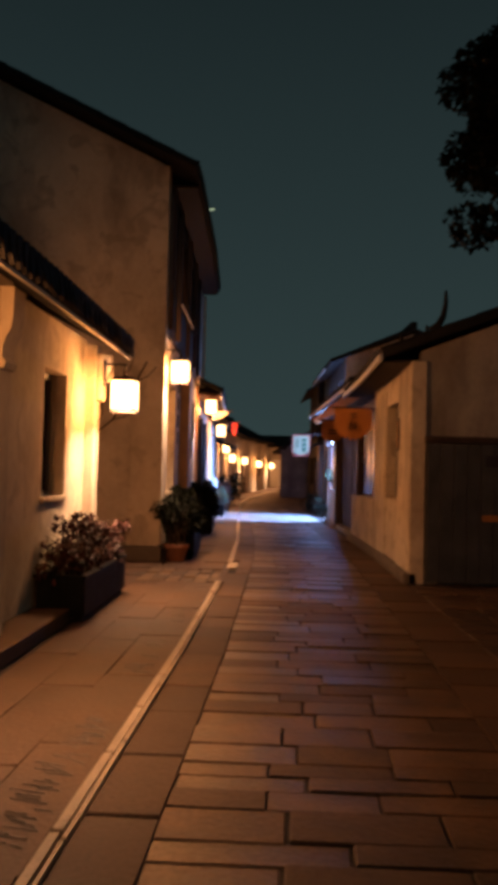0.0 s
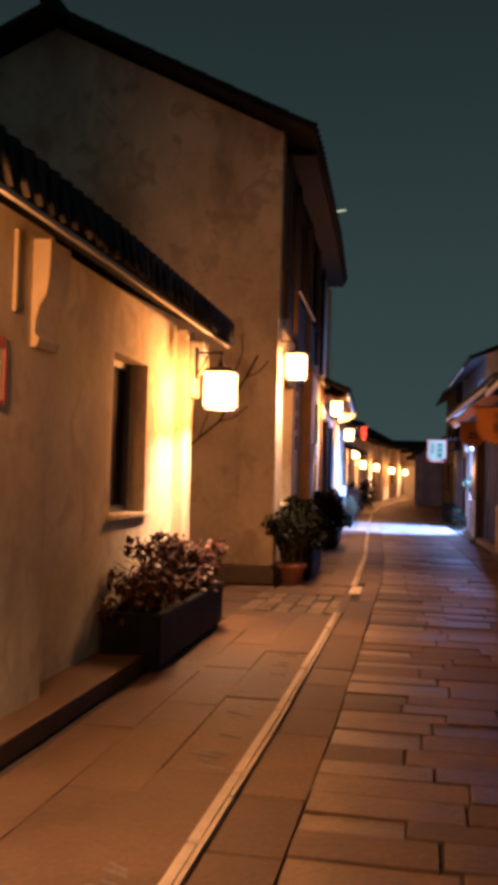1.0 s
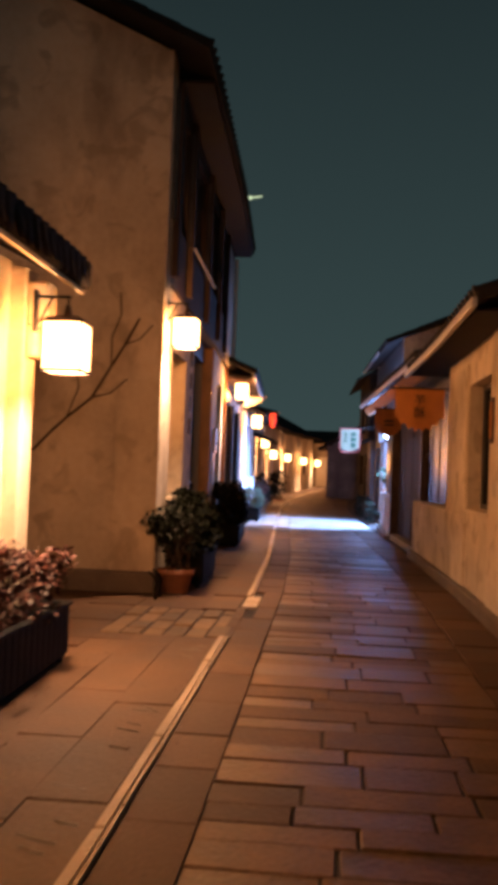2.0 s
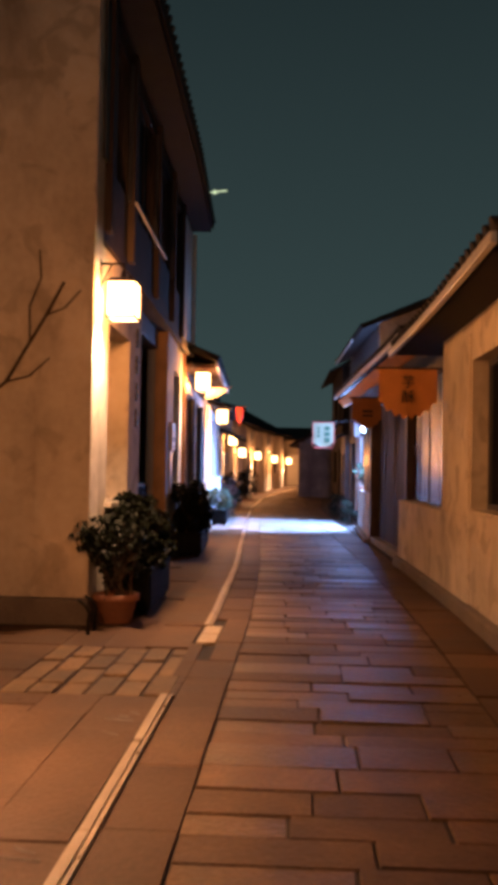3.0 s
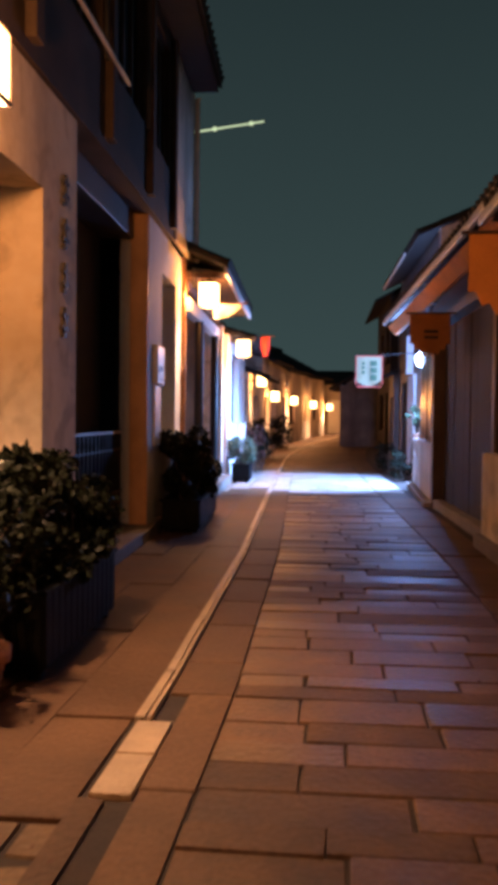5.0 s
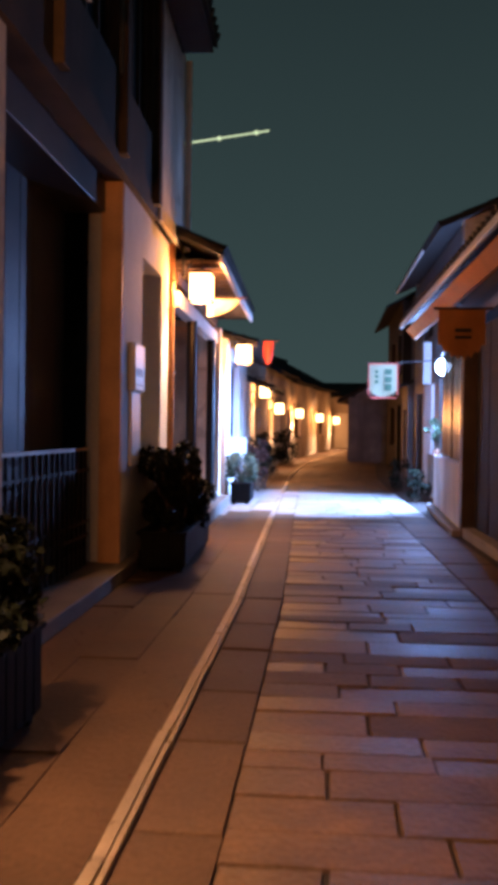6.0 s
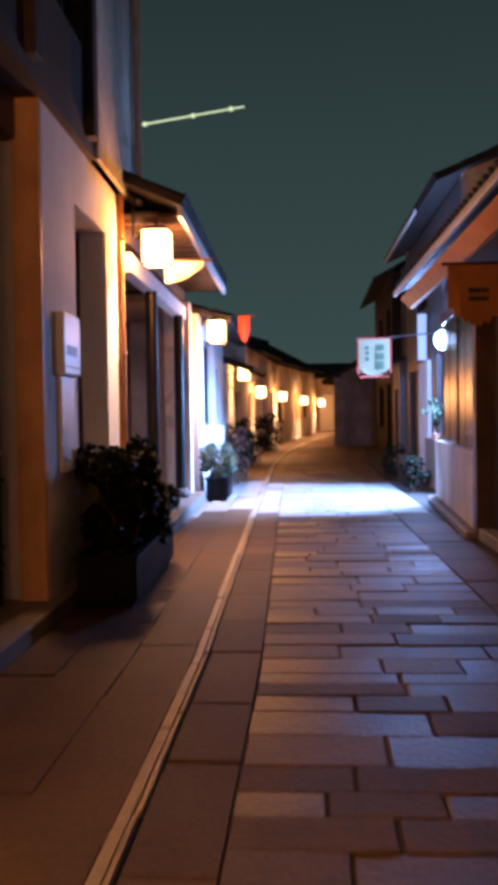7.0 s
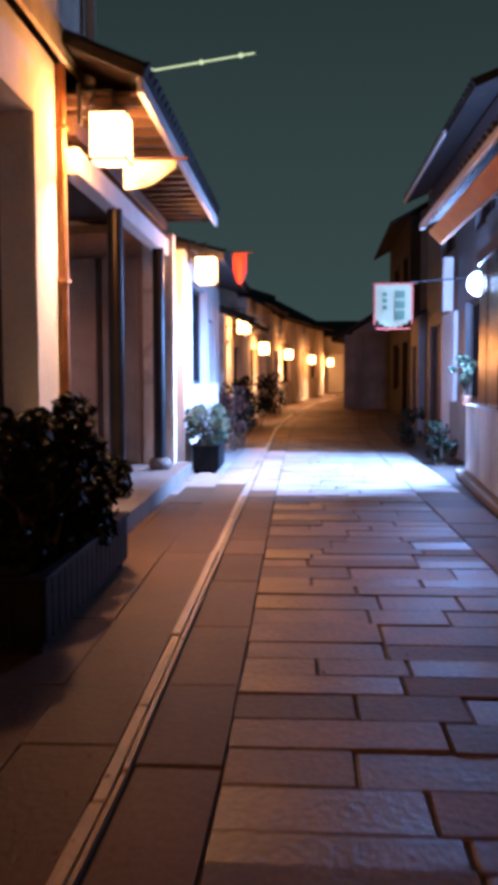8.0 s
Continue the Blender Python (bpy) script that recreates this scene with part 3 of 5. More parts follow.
part("wall", sheet_wall(bmesh.new(), "y", -2.44, -0.36, 22.26, 25.6, 0.0, 3.98, [(23.3, 24.66, 1.17, 3.37)]), "white", tall, "white plaster shop wall")
window_fill(tall, -2.44, 23.3, 24.66, 1.17, 3.37, 0.3, "wood", 0)
part("sill", box(bmesh.new(), -2.54, -2.34, 23.2, 24.76, 1.11, 1.17, 0.01), "plaster", tall)
# dark entrance
planks(tall, -3.05, 18.65, 22.26, 0.12, 3.6, 10, "black", "door_board")
part("lintel", box(bmesh.new(), -3.1, -2.62, 18.65, 22.26, 3.6, 4.0, 0.01), "black", tall)
part("threshold", box(bmesh.new(), -3.1, -2.33, 18.7, 25.6, 0.0, 0.14, 0.015, 2.0), "stone", tall, "stone entrance step")
# upper floor
up = [(15.95, 17.1), (17.5, 19.4), (19.8, 21.5), (21.9, 23.4)]
part("upper_wall", sheet_wall(bmesh.new(), "y", -2.37, -0.25, 15.75, 25.9, 3.9, 6.72, [(p, q, 4.75, 6.3) for p, q in up]), "aged_wood", tall, "dark weathered timber upper wall")
for p, q in up:
    window_fill(tall, -2.37, p, q, 4.75, 6.3, 0.1, "wood", 3)
    part("shutter", box(bmesh.new(), -2.365, -2.33, p - 0.36, p - 0.04, 4.7, 6.35, 0.008), "black", tall)
part("ledge", box(bmesh.new(), -2.29, -2.255, 17.2, 20.1, 4.68, 4.71, 0.004), "reflect_strip", tall, "pale window ledge")
for y in (15.85, 17.3, 19.6, 21.7, 23.6):
    part("post", box(bmesh.new(), -2.39, -2.29, y - 0.09, y + 0.09, 4.0, 6.5, 0.01), "aged_wood", tall)
part("end_pier", box(bmesh.new(), -2.7, -2.335, 23.9, 25.9, 3.9, 6.6, 0.015), "plaster", tall)
part("wall", sheet_wall(bmesh.new(), "x", 25.6, 0.3, -9.7, -2.7, 0.0, 6.6), "plaster_dark", tall)
part("wall", sheet_wall(bmesh.new(), "y", -9.4, -0.3, 15.75, 25.6, 0.0, 6.6), "plaster_dark", tall)
roof(tall, -1.87, 6.57, -6.0, 8.61, 14.9, 25.6, -10.1, 6.57)
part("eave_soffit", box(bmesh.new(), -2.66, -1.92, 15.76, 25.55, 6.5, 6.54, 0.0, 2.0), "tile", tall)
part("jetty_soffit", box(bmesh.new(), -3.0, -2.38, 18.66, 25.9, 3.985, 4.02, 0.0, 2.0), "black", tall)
bm = bmesh.new()
tube(bm, (-2.28, 25.84, 3.9), (-2.28, 25.84, 6.5), 0.045)
part("downpipe", bm, "pvc", tall, "pale plastic downpipe")
bm = bmesh.new()
tube(bm, (-2.41, 25.3, 0.14), (-2.41, 25.3, 3.95), 0.045)
for z in (0.9, 2.2, 3.4):
    box(bm, -2.46, -2.355, 25.24, 25.36, z, z + 0.03)
part("downpipe", bm, "copper", tall, "copper-coloured downpipe with clips")

meter = thing("meter_box", (-2.4, 22.85, 1.1), "white electricity meter box with a dark label on the plaster wall", "meter box")
part("case", box(bmesh.new(), -2.44, -2.37, 22.57, 23.13, 1.86, 2.36, 0.015), "plastic", meter)
part("label_plate", box(bmesh.new(), -2.372, -2.366, 22.67, 23.01, 2.02, 2.10), "blue_ink", meter, "dark blue printed label")
part("hinge_seam", box(bmesh.new(), -2.372, -2.367, 22.60, 23.10, 1.925, 1.932), "ink", meter)
part("cable_cover", box(bmesh.new(), -2.44, -2.41, 22.61, 23.07, 1.08, 1.855, 0.01), "plastic", meter)

letters = thing("wall_characters", (-2.39, 18.27, 2.5), "four dark raised characters in a column on the plaster wall", "sign")
for i in range(4):
    z = 3.2 - i * 0.345
    for dy, dz, w, h in ((0, 0.08, 0.13, 0.03), (0, -0.02, 0.15, 0.03), (0.0, 0.03, 0.035, 0.24), (-0.04, -0.08, 0.05, 0.03)):
        part("stroke", box(bmesh.new(), -2.40, -2.375, 18.27 + dy - w / 2, 18.27 + dy + w / 2, z + dz - h / 2, z + dz + h / 2), "ink", letters)

gate = thing("fence_gate", (-2.75, 20.4, 0.14), "low grey metal railing gate standing in the dark entrance", "gate")
for z in (0.42, 0.55, 1.05, 1.25):
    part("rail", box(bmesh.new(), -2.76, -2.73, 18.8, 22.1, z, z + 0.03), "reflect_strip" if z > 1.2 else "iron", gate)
for i in range(20):
    y = 18.88 + i * 0.165
    part("bar", box(bmesh.new(), -2.757, -2.733, y - 0.012, y + 0.012, 0.14, 1.25), "iron", gate)

# ---- left row: open hall with columns ----
hall = thing("house", (-3.4, 28.4, 0), "single-storey open-fronted hall with dark columns and a tiled eave", "house", "houses along the street")
part("platform", box(bmesh.new(), -4.7, -2.08, 25.9, 31.3, 0.0, 0.2, 0.015, 1.5), "stone", hall, "pale stone platform")
for y in (27.3, 30.2):
    bm = bmesh.new()
    tube(bm, (-2.38, y, 0.34), (-2.38, y, 3.13), 0.085, 0.078, 16)
    c = part("column", bm, "lacquer", hall, "slender black column")
    bm = bmesh.new()
    lathe(bm, [(0.12, 0), (0.155, 0.04), (0.16, 0.08), (0.135, 0.13), (0.11, 0.15)], (-2.38, y, 0.2))
    part("column_base", bm, "stone", c, "round stone base", True)
part("beam", box(bmesh.new(), -2.5, -2.34, 25.6, 31.1, 3.12, 3.34, 0.012, 1.5), "white", hall, "pale painted lintel beam")
part("beam", box(bmesh.new(), -2.48, -2.36, 25.6, 31.1, 3.44, 3.6, 0.012, 1.5), "wood", hall)
for i in range(6):
    y = 26.0 + i * 1.0
    part("wall_panel", box(bmesh.new(), -4.57, -4.51, y - 0.1, y + 0.82, 0.2, 3.1, 0.01), "panel", hall, "aged brown wall panel")
    part("stile", box(bmesh.new(), -4.59, -4.49, y - 0.18, y - 0.11, 0.2, 3.1), "wood", hall)
part("wall", sheet_wall(bmesh.new(), "y", -4.63, -0.25, 25.9, 31.1, 0.0, 3.6), "panel", hall)
part("end_pier", box(bmesh.new(), -2.72, -2.28, 30.9, 31.15, 0.2, 3.43, 0.01), "plaster", hall)
part("cross_wall", box(bmesh.new(), -4.63, -2.721, 30.95, 31.14, 0.2, 3.45), "panel", hall)
for k in range(3):
    a = -4.58 + k * 0.62
    part("wall_panel", box(bmesh.new(), a + 0.04, a + 0.58, 30.9, 30.948, 0.2, 3.1, 0.01), "panel", hall, "aged brown wall panel")
    part("stile", box(bmesh.new(), a - 0.03, a + 0.03, 30.88, 30.948, 0.2, 3.1), "wood", hall)
part("rafter_soffit", box(bmesh.new(), -4.3, -1.76, 25.4, 31.4, 3.698, 3.712, 0.0, 1.5), "wood", hall)
for i in range(18):
    y = 25.5 + i * 0.33
    part("rafter", box(bmesh.new(), -3.0, -1.76, y - 0.035, y + 0.035, 3.62, 3.697, 0.006), "wood", hall)
roof(hall, -1.70, 3.72, -4.1, 4.75, 25.1, 31.5, -6.6, 3.72, pitch=0.2)
part("eave_board", box(bmesh.new(), -1.76, -1.71, 25.1, 31.5, 3.61, 3.725, 0.0, 1.0), "white", hall, "pale eave board")
part("wall", sheet_wall(bmesh.new(), "y", -6.2, -0.25, 25.9, 31.1, 0.0, 3.7), "plaster_dark", hall)
part("wall", sheet_wall(bmesh.new(), "x", 31.15, 0.2, -6.4, -2.4, 0.0, 3.6), "plaster_dark", hall)


def row_house(side, y0, y1, face, z_eave, z_ridge, material, holes, label, overhang=0.55, depth=5.0, rows=True, fill="wood", bent=True, front=None):
    """A plain house of the row: street wall with real openings, end walls, back wall and roof. side -1 left, 1 right."""
    h = thing("house", (face + side * depth / 2, (y0 + y1) / 2, 0), label, "house", "houses along the street", bent=bent)
    z0 = -0.3 if y0 > 34 else 0.0
    part("wall", sheet_wall(bmesh.new(), "y", face, side * 0.28, y0, y1, z0, z_eave, holes), front or material, h)
    for p, q, za, zb in holes:
        if za < 0.3:
            planks(h, face + side * 0.2, p, q, za, zb, max(2, int((q - p) / 0.3)), fill, "door_board")
        else:
            window_fill(h, face, p, q, za, zb, 0.16, fill, 1, side)
    ridge = face + side * depth / 2
    back = face + side * depth
    for y in (y0, y1 - 0.28):
        gable_wall(h, y, 0.28, face + side * 0.28, ridge, back, z_eave + 0.1, z_ridge - 0.04, z_eave + 0.1, material, z0)
    part("wall", sheet_wall(bmesh.new(), "y", back, -side * 0.28, y0 + 0.28, y1 - 0.28, z0, z_eave), material, h)
    drop = (z_ridge - z_eave) / (depth / 2) * overhang
    roof(h, face - side * overhang, z_eave - drop, ridge, z_ridge, y0 - 0.15, y1 + 0.15, back + side * 0.4, z_eave - drop * 0.7, rows=rows)
    return h


white_house = row_house(-1, 31.6, 37.4, -2.22, 3.3, 4.0, "white", [(32.6, 34.9, 1.3, 2.95), (35.2, 36.4, 0.05, 2.5)], "single-storey white-plastered house with a dark wide window", 0.6, 5.0, True, "black")
part("ledge", box(bmesh.new(), -2.218, -2.04, 34.95, 35.15, 0.0, 1.3, 0.015), "white", white_house, "white plaster ledge")
row_house(-1, 37.5, 43.6, -2.15, 2.75, 3.7, "plaster", [(38.2, 39.3, 0.05, 2.2), (40.3, 42.4, 0.9, 2.1)], "low plastered house lit by a warm lantern", 0.6, 5.0, True, "wood")
row_house(-1, 43.7, 50.0, -2.15, 3.5, 4.9, "plaster", [(44.5, 46.2, 0.9, 2.1), (47.2, 48.6, 0.05, 2.2)], "plastered house with a light gable further down the street", 0.5)
row_house(-1, 50.1, 56.5, -2.25, 3.4, 4.8, "plaster", [(51.0, 52.3, 0.05, 2.1), (53.5, 55.2, 0.9, 2.0)], "low plastered house far down the street", 0.5)
row_house(-1, 56.6, 64.0, -2.25, 3.3, 4.6, "plaster", [(58.0, 59.5, 0.05, 2.1), (60.5, 62.0, 0.9, 2.0)], "low plastered house at the far bend", 0.5)

# wall-end jamb, its warm lantern light painted as orange
part("jamb", box(bmesh.new(), -2.66, -2.442, 22.2, 22.256, 0.12, 3.98, 0.008), "jamb", tall, "jamb at the wall end, warm lantern light put into its orange")

# ---- right row: corner house with gate, shop windows ----
shop = thing("house", (4.1, 22.5, 0), "single-storey shop house with plaster piers, timber shutters and a tiled eave", "house", "houses along the street")
gable_wall(shop, 13.05, 0.3, 1.64, 4.2, 7.0, 3.35, 4.32, 3.35, "plaster_dark")
part("corner_pier", box(bmesh.new(), 1.50, 1.72, 13.0, 14.5, 0.0, 3.2, 0.015), "plaster", shop)
part("wall", sheet_wall(bmesh.new(), "y", 1.525, 0.3, 14.5, 18.0, 0.0, 3.3, [(14.65, 16.22, 1.17, 2.75)]), "plaster", shop, "cream plaster wall with a deep window")
window_fill(shop, 1.525, 14.65, 16.22, 1.17, 2.75, 0.2, "black", 1, 1)
part("sill", box(bmesh.new(), 1.50, 1.60, 14.6, 16.26, 1.12, 1.17, 0.01), "plaster", shop)
part("pier", box(bmesh.new(), 1.50, 1.70, 16.28, 17.75, 1.08, 3.05, 0.012), "plaster", shop)
part("parapet", box(bmesh.new(), 1.50, 1.80, 16.28, 21.85, 0.0, 1.08, 0.015, 2.0), "plaster", shop, "stained low plaster wall")
part("base_course", box(bmesh.new(), 1.42, 1.62, 13.0, 21.9, 0.0, 0.16, 0.015, 2.0), "stone", shop)
planks(shop, 1.74, 17.77, 21.7, 1.08, 2.95, 13, "wood_red", "shutter_board", 0.05, 0.012, 0.012)
part("shutter_rail", box(bmesh.new(), 1.68, 1.80, 17.76, 21.8, 2.95, 3.12, 0.01), "wood", shop)
part("door_post", box(bmesh.new(), 1.60, 1.80, 21.7, 21.9, 0.0, 3.15, 0.012), "wood", shop)
planks(shop, 1.80, 21.9, 26.45, 0.14, 2.95, 10, "dark_wood", "door_board", 0.05, 0.012, 0.008, 3)
part("threshold", box(bmesh.new(), 1.6, 1.9, 21.9, 26.45, 0.0, 0.14, 0.012), "stone", shop)
part("door_post", box(bmesh.new(), 1.58, 1.80, 26.45, 26.65, 0.0, 3.15, 0.012), "wood", shop)
part("plinth_wall", slide(box(bmesh.new(), 1.58, 1.98, 26.65, 31.3, 0.1, 1.04, 0.018, 1.5), 26.5, 0.055), "plaster_dark", shop, "greyed low plaster wall with a worn top")
part("base_course", slide(box(bmesh.new(), 1.46, 1.98, 26.5, 31.42, 0.0, 0.1, 0.015, 1.5), 26.5, 0.055), "stone", shop)
planks(shop, 1.72, 26.7, 30.9, 1.04, 2.95, 11, "wood_red", "shutter_board", 0.05, 0.012, 0.012, 5, 0.055)
part("shutter_rail", slide(box(bmesh.new(), 1.66, 1.80, 26.65, 31.0, 2.95, 3.12, 0.01), 26.5, 0.055), "wood", shop)
part("end_post", box(bmesh.new(), 2.04, 2.18, 30.86, 31.02, 1.04, 3.3, 0.012), "wood_red", shop)
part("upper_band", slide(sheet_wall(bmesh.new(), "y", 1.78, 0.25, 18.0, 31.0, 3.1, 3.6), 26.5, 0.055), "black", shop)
part("wall", slide(sheet_wall(bmesh.new(), "y", 2.0, 0.25, 18.0, 31.0, 0.0, 3.1), 26.5, 0.055), "plaster_dark", shop)
part("wall", sheet_wall(bmesh.new(), "y", 6.9, 0.3, 13.35, 31.0, 0.0, 3.4), "plaster_dark", shop)
part("wall", sheet_wall(bmesh.new(), "x", 31.02, 0.25, 2.3, 7.0, 0.0, 3.9), "plaster_dark", shop)
roof(shop, 1.05, 3.22, 4.2, 4.40, 12.75, 19.4, 7.4, 3.2)
roof(shop, 1.18, 3.48, 4.2, 4.66, 19.42, 30.95, 7.4, 3.3)
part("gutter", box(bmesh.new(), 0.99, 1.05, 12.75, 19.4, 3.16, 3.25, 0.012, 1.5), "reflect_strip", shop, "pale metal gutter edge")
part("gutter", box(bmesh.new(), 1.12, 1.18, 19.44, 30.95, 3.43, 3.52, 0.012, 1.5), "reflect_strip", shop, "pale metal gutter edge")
bm = bmesh.new()
pr = [(1.22, 3.38), (1.27, 3.38), (1.42, 3.22), (1.37, 3.22)]
a = [bm.verts.new((s, 19.5, z)) for s, z in pr]
b = [bm.verts.new((s, 30.8, z)) for s, z in pr]
bm.faces.new(a), bm.faces.new(b[::-1])
for i in range(4):
    bm.faces.new((a[i], a[(i + 1) % 4], b[(i + 1) % 4], b[i]))
bmesh.ops.recalc_face_normals(bm, faces=bm.faces[:])
part("awning_board", bm, "orange_cloth", shop, "orange cloth strip under the eave")
part("soffit", box(bmesh.new(), 1.1, 1.75, 13.1, 19.35, 3.19, 3.215, 0.0, 2.0), "dark_wood", shop)
# gable coping and upturned finial
bm = bmesh.new()
for i in range(10):
    a0, a1 = i / 10, (i + 1) / 10
    sa, sb = 1.2 + 3.0 * a0, 1.2 + 3.0 * a1
    za, zb = 3.34 + 1.13 * a0, 3.34 + 1.13 * a1
    tube(bm, (sa, 12.86, za), (sb, 12.86, zb), 0.075, 0.075, 8)
part("coping", bm, "tile", shop, "dark tile coping along the gable")
bm = bmesh.new()
pts = [(1.74, 3.62, 0.06), (1.84, 3.70, 0.055), (1.91, 3.83, 0.045), (1.94, 4.0, 0.035), (1.94, 4.2, 0.02)]
for p, q in zip(pts, pts[1:]):
    tube(bm, (p[0], 12.86, p[1]), (q[0], 12.86, q[1]), p[2], q[2], 8)
part("finial", bm, "tile", shop, "upturned roof finial")
for s in (1.32, 1.68):
    bm = bmesh.new()
    tube(bm, (s, 12.86, 3.34 + (s - 1.2) * 0.377), (s, 12.86, 3.34 + (s - 1.2) * 0.377 + 0.17), 0.04, 0.02, 8)
    part("finial", bm, "tile", shop)

yard = thing("yard_gate", (2.9, 12.95, 0), "wide black timber yard gate with a small orange notice", "gate")
rng = random.Random(4)
for i in range(14):
    s = 1.74 + i * 0.19
    part("gate_board", box(bmesh.new(), s, s + 0.184, 12.93 + rng.uniform(-0.004, 0.004), 12.97, 0.04, 2.02, 0.004), "black", yard)
for z in (0.25, 1.0, 1.8):
    part("gate_rail", box(bmesh.new(), 1.74, 4.4, 12.975, 13.03, z, z + 0.1), "black", yard)
part("gate_lintel", box(bmesh.new(), 1.70, 4.45, 12.89, 13.045, 2.03, 2.12, 0.01), "wood", yard)
part("notice", box(bmesh.new(), 2.52, 2.80, 12.915, 12.925, 0.92, 1.01), "orange_cloth", yard, "small orange notice")
part("notice", box(bmesh.new(), 2.56, 2.84, 12.915, 12.925, 1.7, 1.86), "wood_red", yard)

plaque = thing("wall_plaque", (1.49, 14.33, 1.95), "narrow dark wooden plaque with a painted orange-lit strip on the plaster pier", "plaque")
part("board", box(bmesh.new(), 1.475, 1.499, 14.24, 14.42, 1.95, 2.45, 0.006), "wood", plaque)
# the plaque's warm-lit strip, painted as orange colour
part("strip", box(bmesh.new(), 1.468, 1.4745, 14.29, 14.37, 2.0, 2.4, 0.002), "orange_cloth", plaque, "strip with its warm light put into the orange")

two = thing("house", (4.7, 34.5, 0), "two-storey plastered house with a dark eave above a recessed lamp-lit front", "house", "houses along the street")
part("wall", sheet_wall(bmesh.new(), "y", 2.35, 0.28, 31.3, 39.6, -0.1, 5.5, [(31.8, 34.4, 1.02, 2.7), (37.4, 39.0, 0.1, 2.5), (32.0, 33.6, 3.8, 4.9), (35.6, 37.4, 3.8, 4.9)]), "black", two, "blackened timber front")
window_fill(two, 2.35, 31.8, 34.4, 1.02, 2.7, 0.12, "wood", 2, 1)
window_fill(two, 2.35, 32.0, 33.6, 3.8, 4.9, 0.12, "wood", 1, 1)
window_fill(two, 2.35, 35.6, 37.4, 3.8, 4.9, 0.12, "wood", 1, 1)
planks(two, 2.5, 37.4, 39.0, 0.1, 2.5, 6, "black", "door_board")
part("low_wall", box(bmesh.new(), 2.2, 2.35, 31.45, 35.1, 0.0, 0.98, 0.012), "stone", two, "grey stone low wall under the window")
part("pilaster", box(bmesh.new(), 2.28, 2.4, 35.2, 36.7, 0.0, 2.62, 0.015), "white", two, "whitewashed pilaster")
part("cross_beam", box(bmesh.new(), 2.1, 2.28, 35.3, 35.5, 2.62, 3.6, 0.01), "white", two)
gable_wall(two, 31.28, 0.3, 2.35, 4.6, 7.2, 5.55, 6.4, 5.55, "plaster")
gable_wall(two, 39.3, 0.3, 2.35, 4.6, 7.2, 5.55, 6.4, 5.55, "plaster")
part("wall", sheet_wall(bmesh.new(), "y", 7.1, 0.28, 31.55, 39.3, 0.0, 5.4), "plaster_dark", two)
roof(two, 1.85, 5.34, 4.6, 6.5, 31.0, 39.8, 7.7, 5.2)

third = row_house(1, 43.5, 51.0, 1.95, 5.75, 7.0, "stone", [(44.0, 45.6, 0.15, 2.4), (46.6, 49.0, 1.0, 2.4), (44.0, 45.6, 3.4, 4.8), (46.8, 48.8, 3.4, 4.8)], "two-storey grey plaster house with a steep dark roof", 0.55, 4.6, False, "wood", False, "dark_wood")
# the highlight streak along this eave gutter, built as a pale length
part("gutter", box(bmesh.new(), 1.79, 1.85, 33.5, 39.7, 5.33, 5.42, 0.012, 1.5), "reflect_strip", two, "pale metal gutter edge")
porch = row_house(1, 39.95, 41.6, 2.2, 2.8, 3.5, "grey_wood", [(40.3, 41.2, 0.05, 2.1)], "narrow dark lean-to between two houses", 0.4, 3.5, False, "black")
row_house(1, 51.5, 57.5, 0.2, 2.65, 4.1, "grey_wood", [(51.6, 53.0, 0.05, 2.0), (53.6, 55.0, 0.05, 2.0), (55.6, 57.0, 0.05, 2.0)], "low dark timber-fronted house near the bend", 0.45, 5.0, True, "black")
row_house(1, 58.0, 64.0, 0.5, 2.8, 4.3, "plaster_dark", [(58.6, 59.8, 0.05, 2.0), (60.0, 62.0, 0.9, 2.0)], "low plastered house beyond the bend", 0.45)

end = thing("house", (-0.5, 68.0, 0), "low plastered house closing the far end of the street", "house", "houses along the street")
part("wall", sheet_wall(bmesh.new(), "x", 67.0, 0.3, -9.0, 7.0, -0.4, 3.0, [(-2.5, -1.7, -0.1, 2.0)]), "plaster_dark", end)
part("door", box(bmesh.new(), -2.5, -1.7, 67.1, 67.16, -0.1, 2.0, 0.01), "plastic", end, "pale painted door")
part("wall", sheet_wall(bmesh.new(), "x", 72.0, 0.3, -9.0, 7.0, -0.4, 3.0), "plaster_dark", end)
part("wall", sheet_wall(bmesh.new(), "y", -9.0, 0.3, 67.3, 72.0, -0.4, 3.0), "plaster_dark", end)
part("wall", sheet_wall(bmesh.new(), "y", 6.7, 0.3, 67.3, 72.0, -0.4, 3.0), "plaster_dark", end)
bm = bmesh.new()
pr = [(66.4, 3.0), (69.6, 3.85), (72.8, 3.0), (72.8, 2.9), (69.6, 3.75), (66.4, 2.9)]
a = [bm.verts.new((-9.3, y, z)) for y, z in pr]
b = [bm.verts.new((7.3, y, z)) for y, z in pr]
for i in range(6):
    bm.faces.new((a[i], a[(i + 1) % 6], b[(i + 1) % 6], b[i]))
bm.faces.new((a[0], a[1], a[4], a[5])), bm.faces.new((a[1], a[2], a[3], a[4])), bm.faces.new((b[0], b[1], b[4], b[5])), bm.faces.new((b[1], b[2], b[3], b[4]))
bmesh.ops.recalc_face_normals(bm, faces=bm.faces[:])
part("roof", bm, "tile", end)

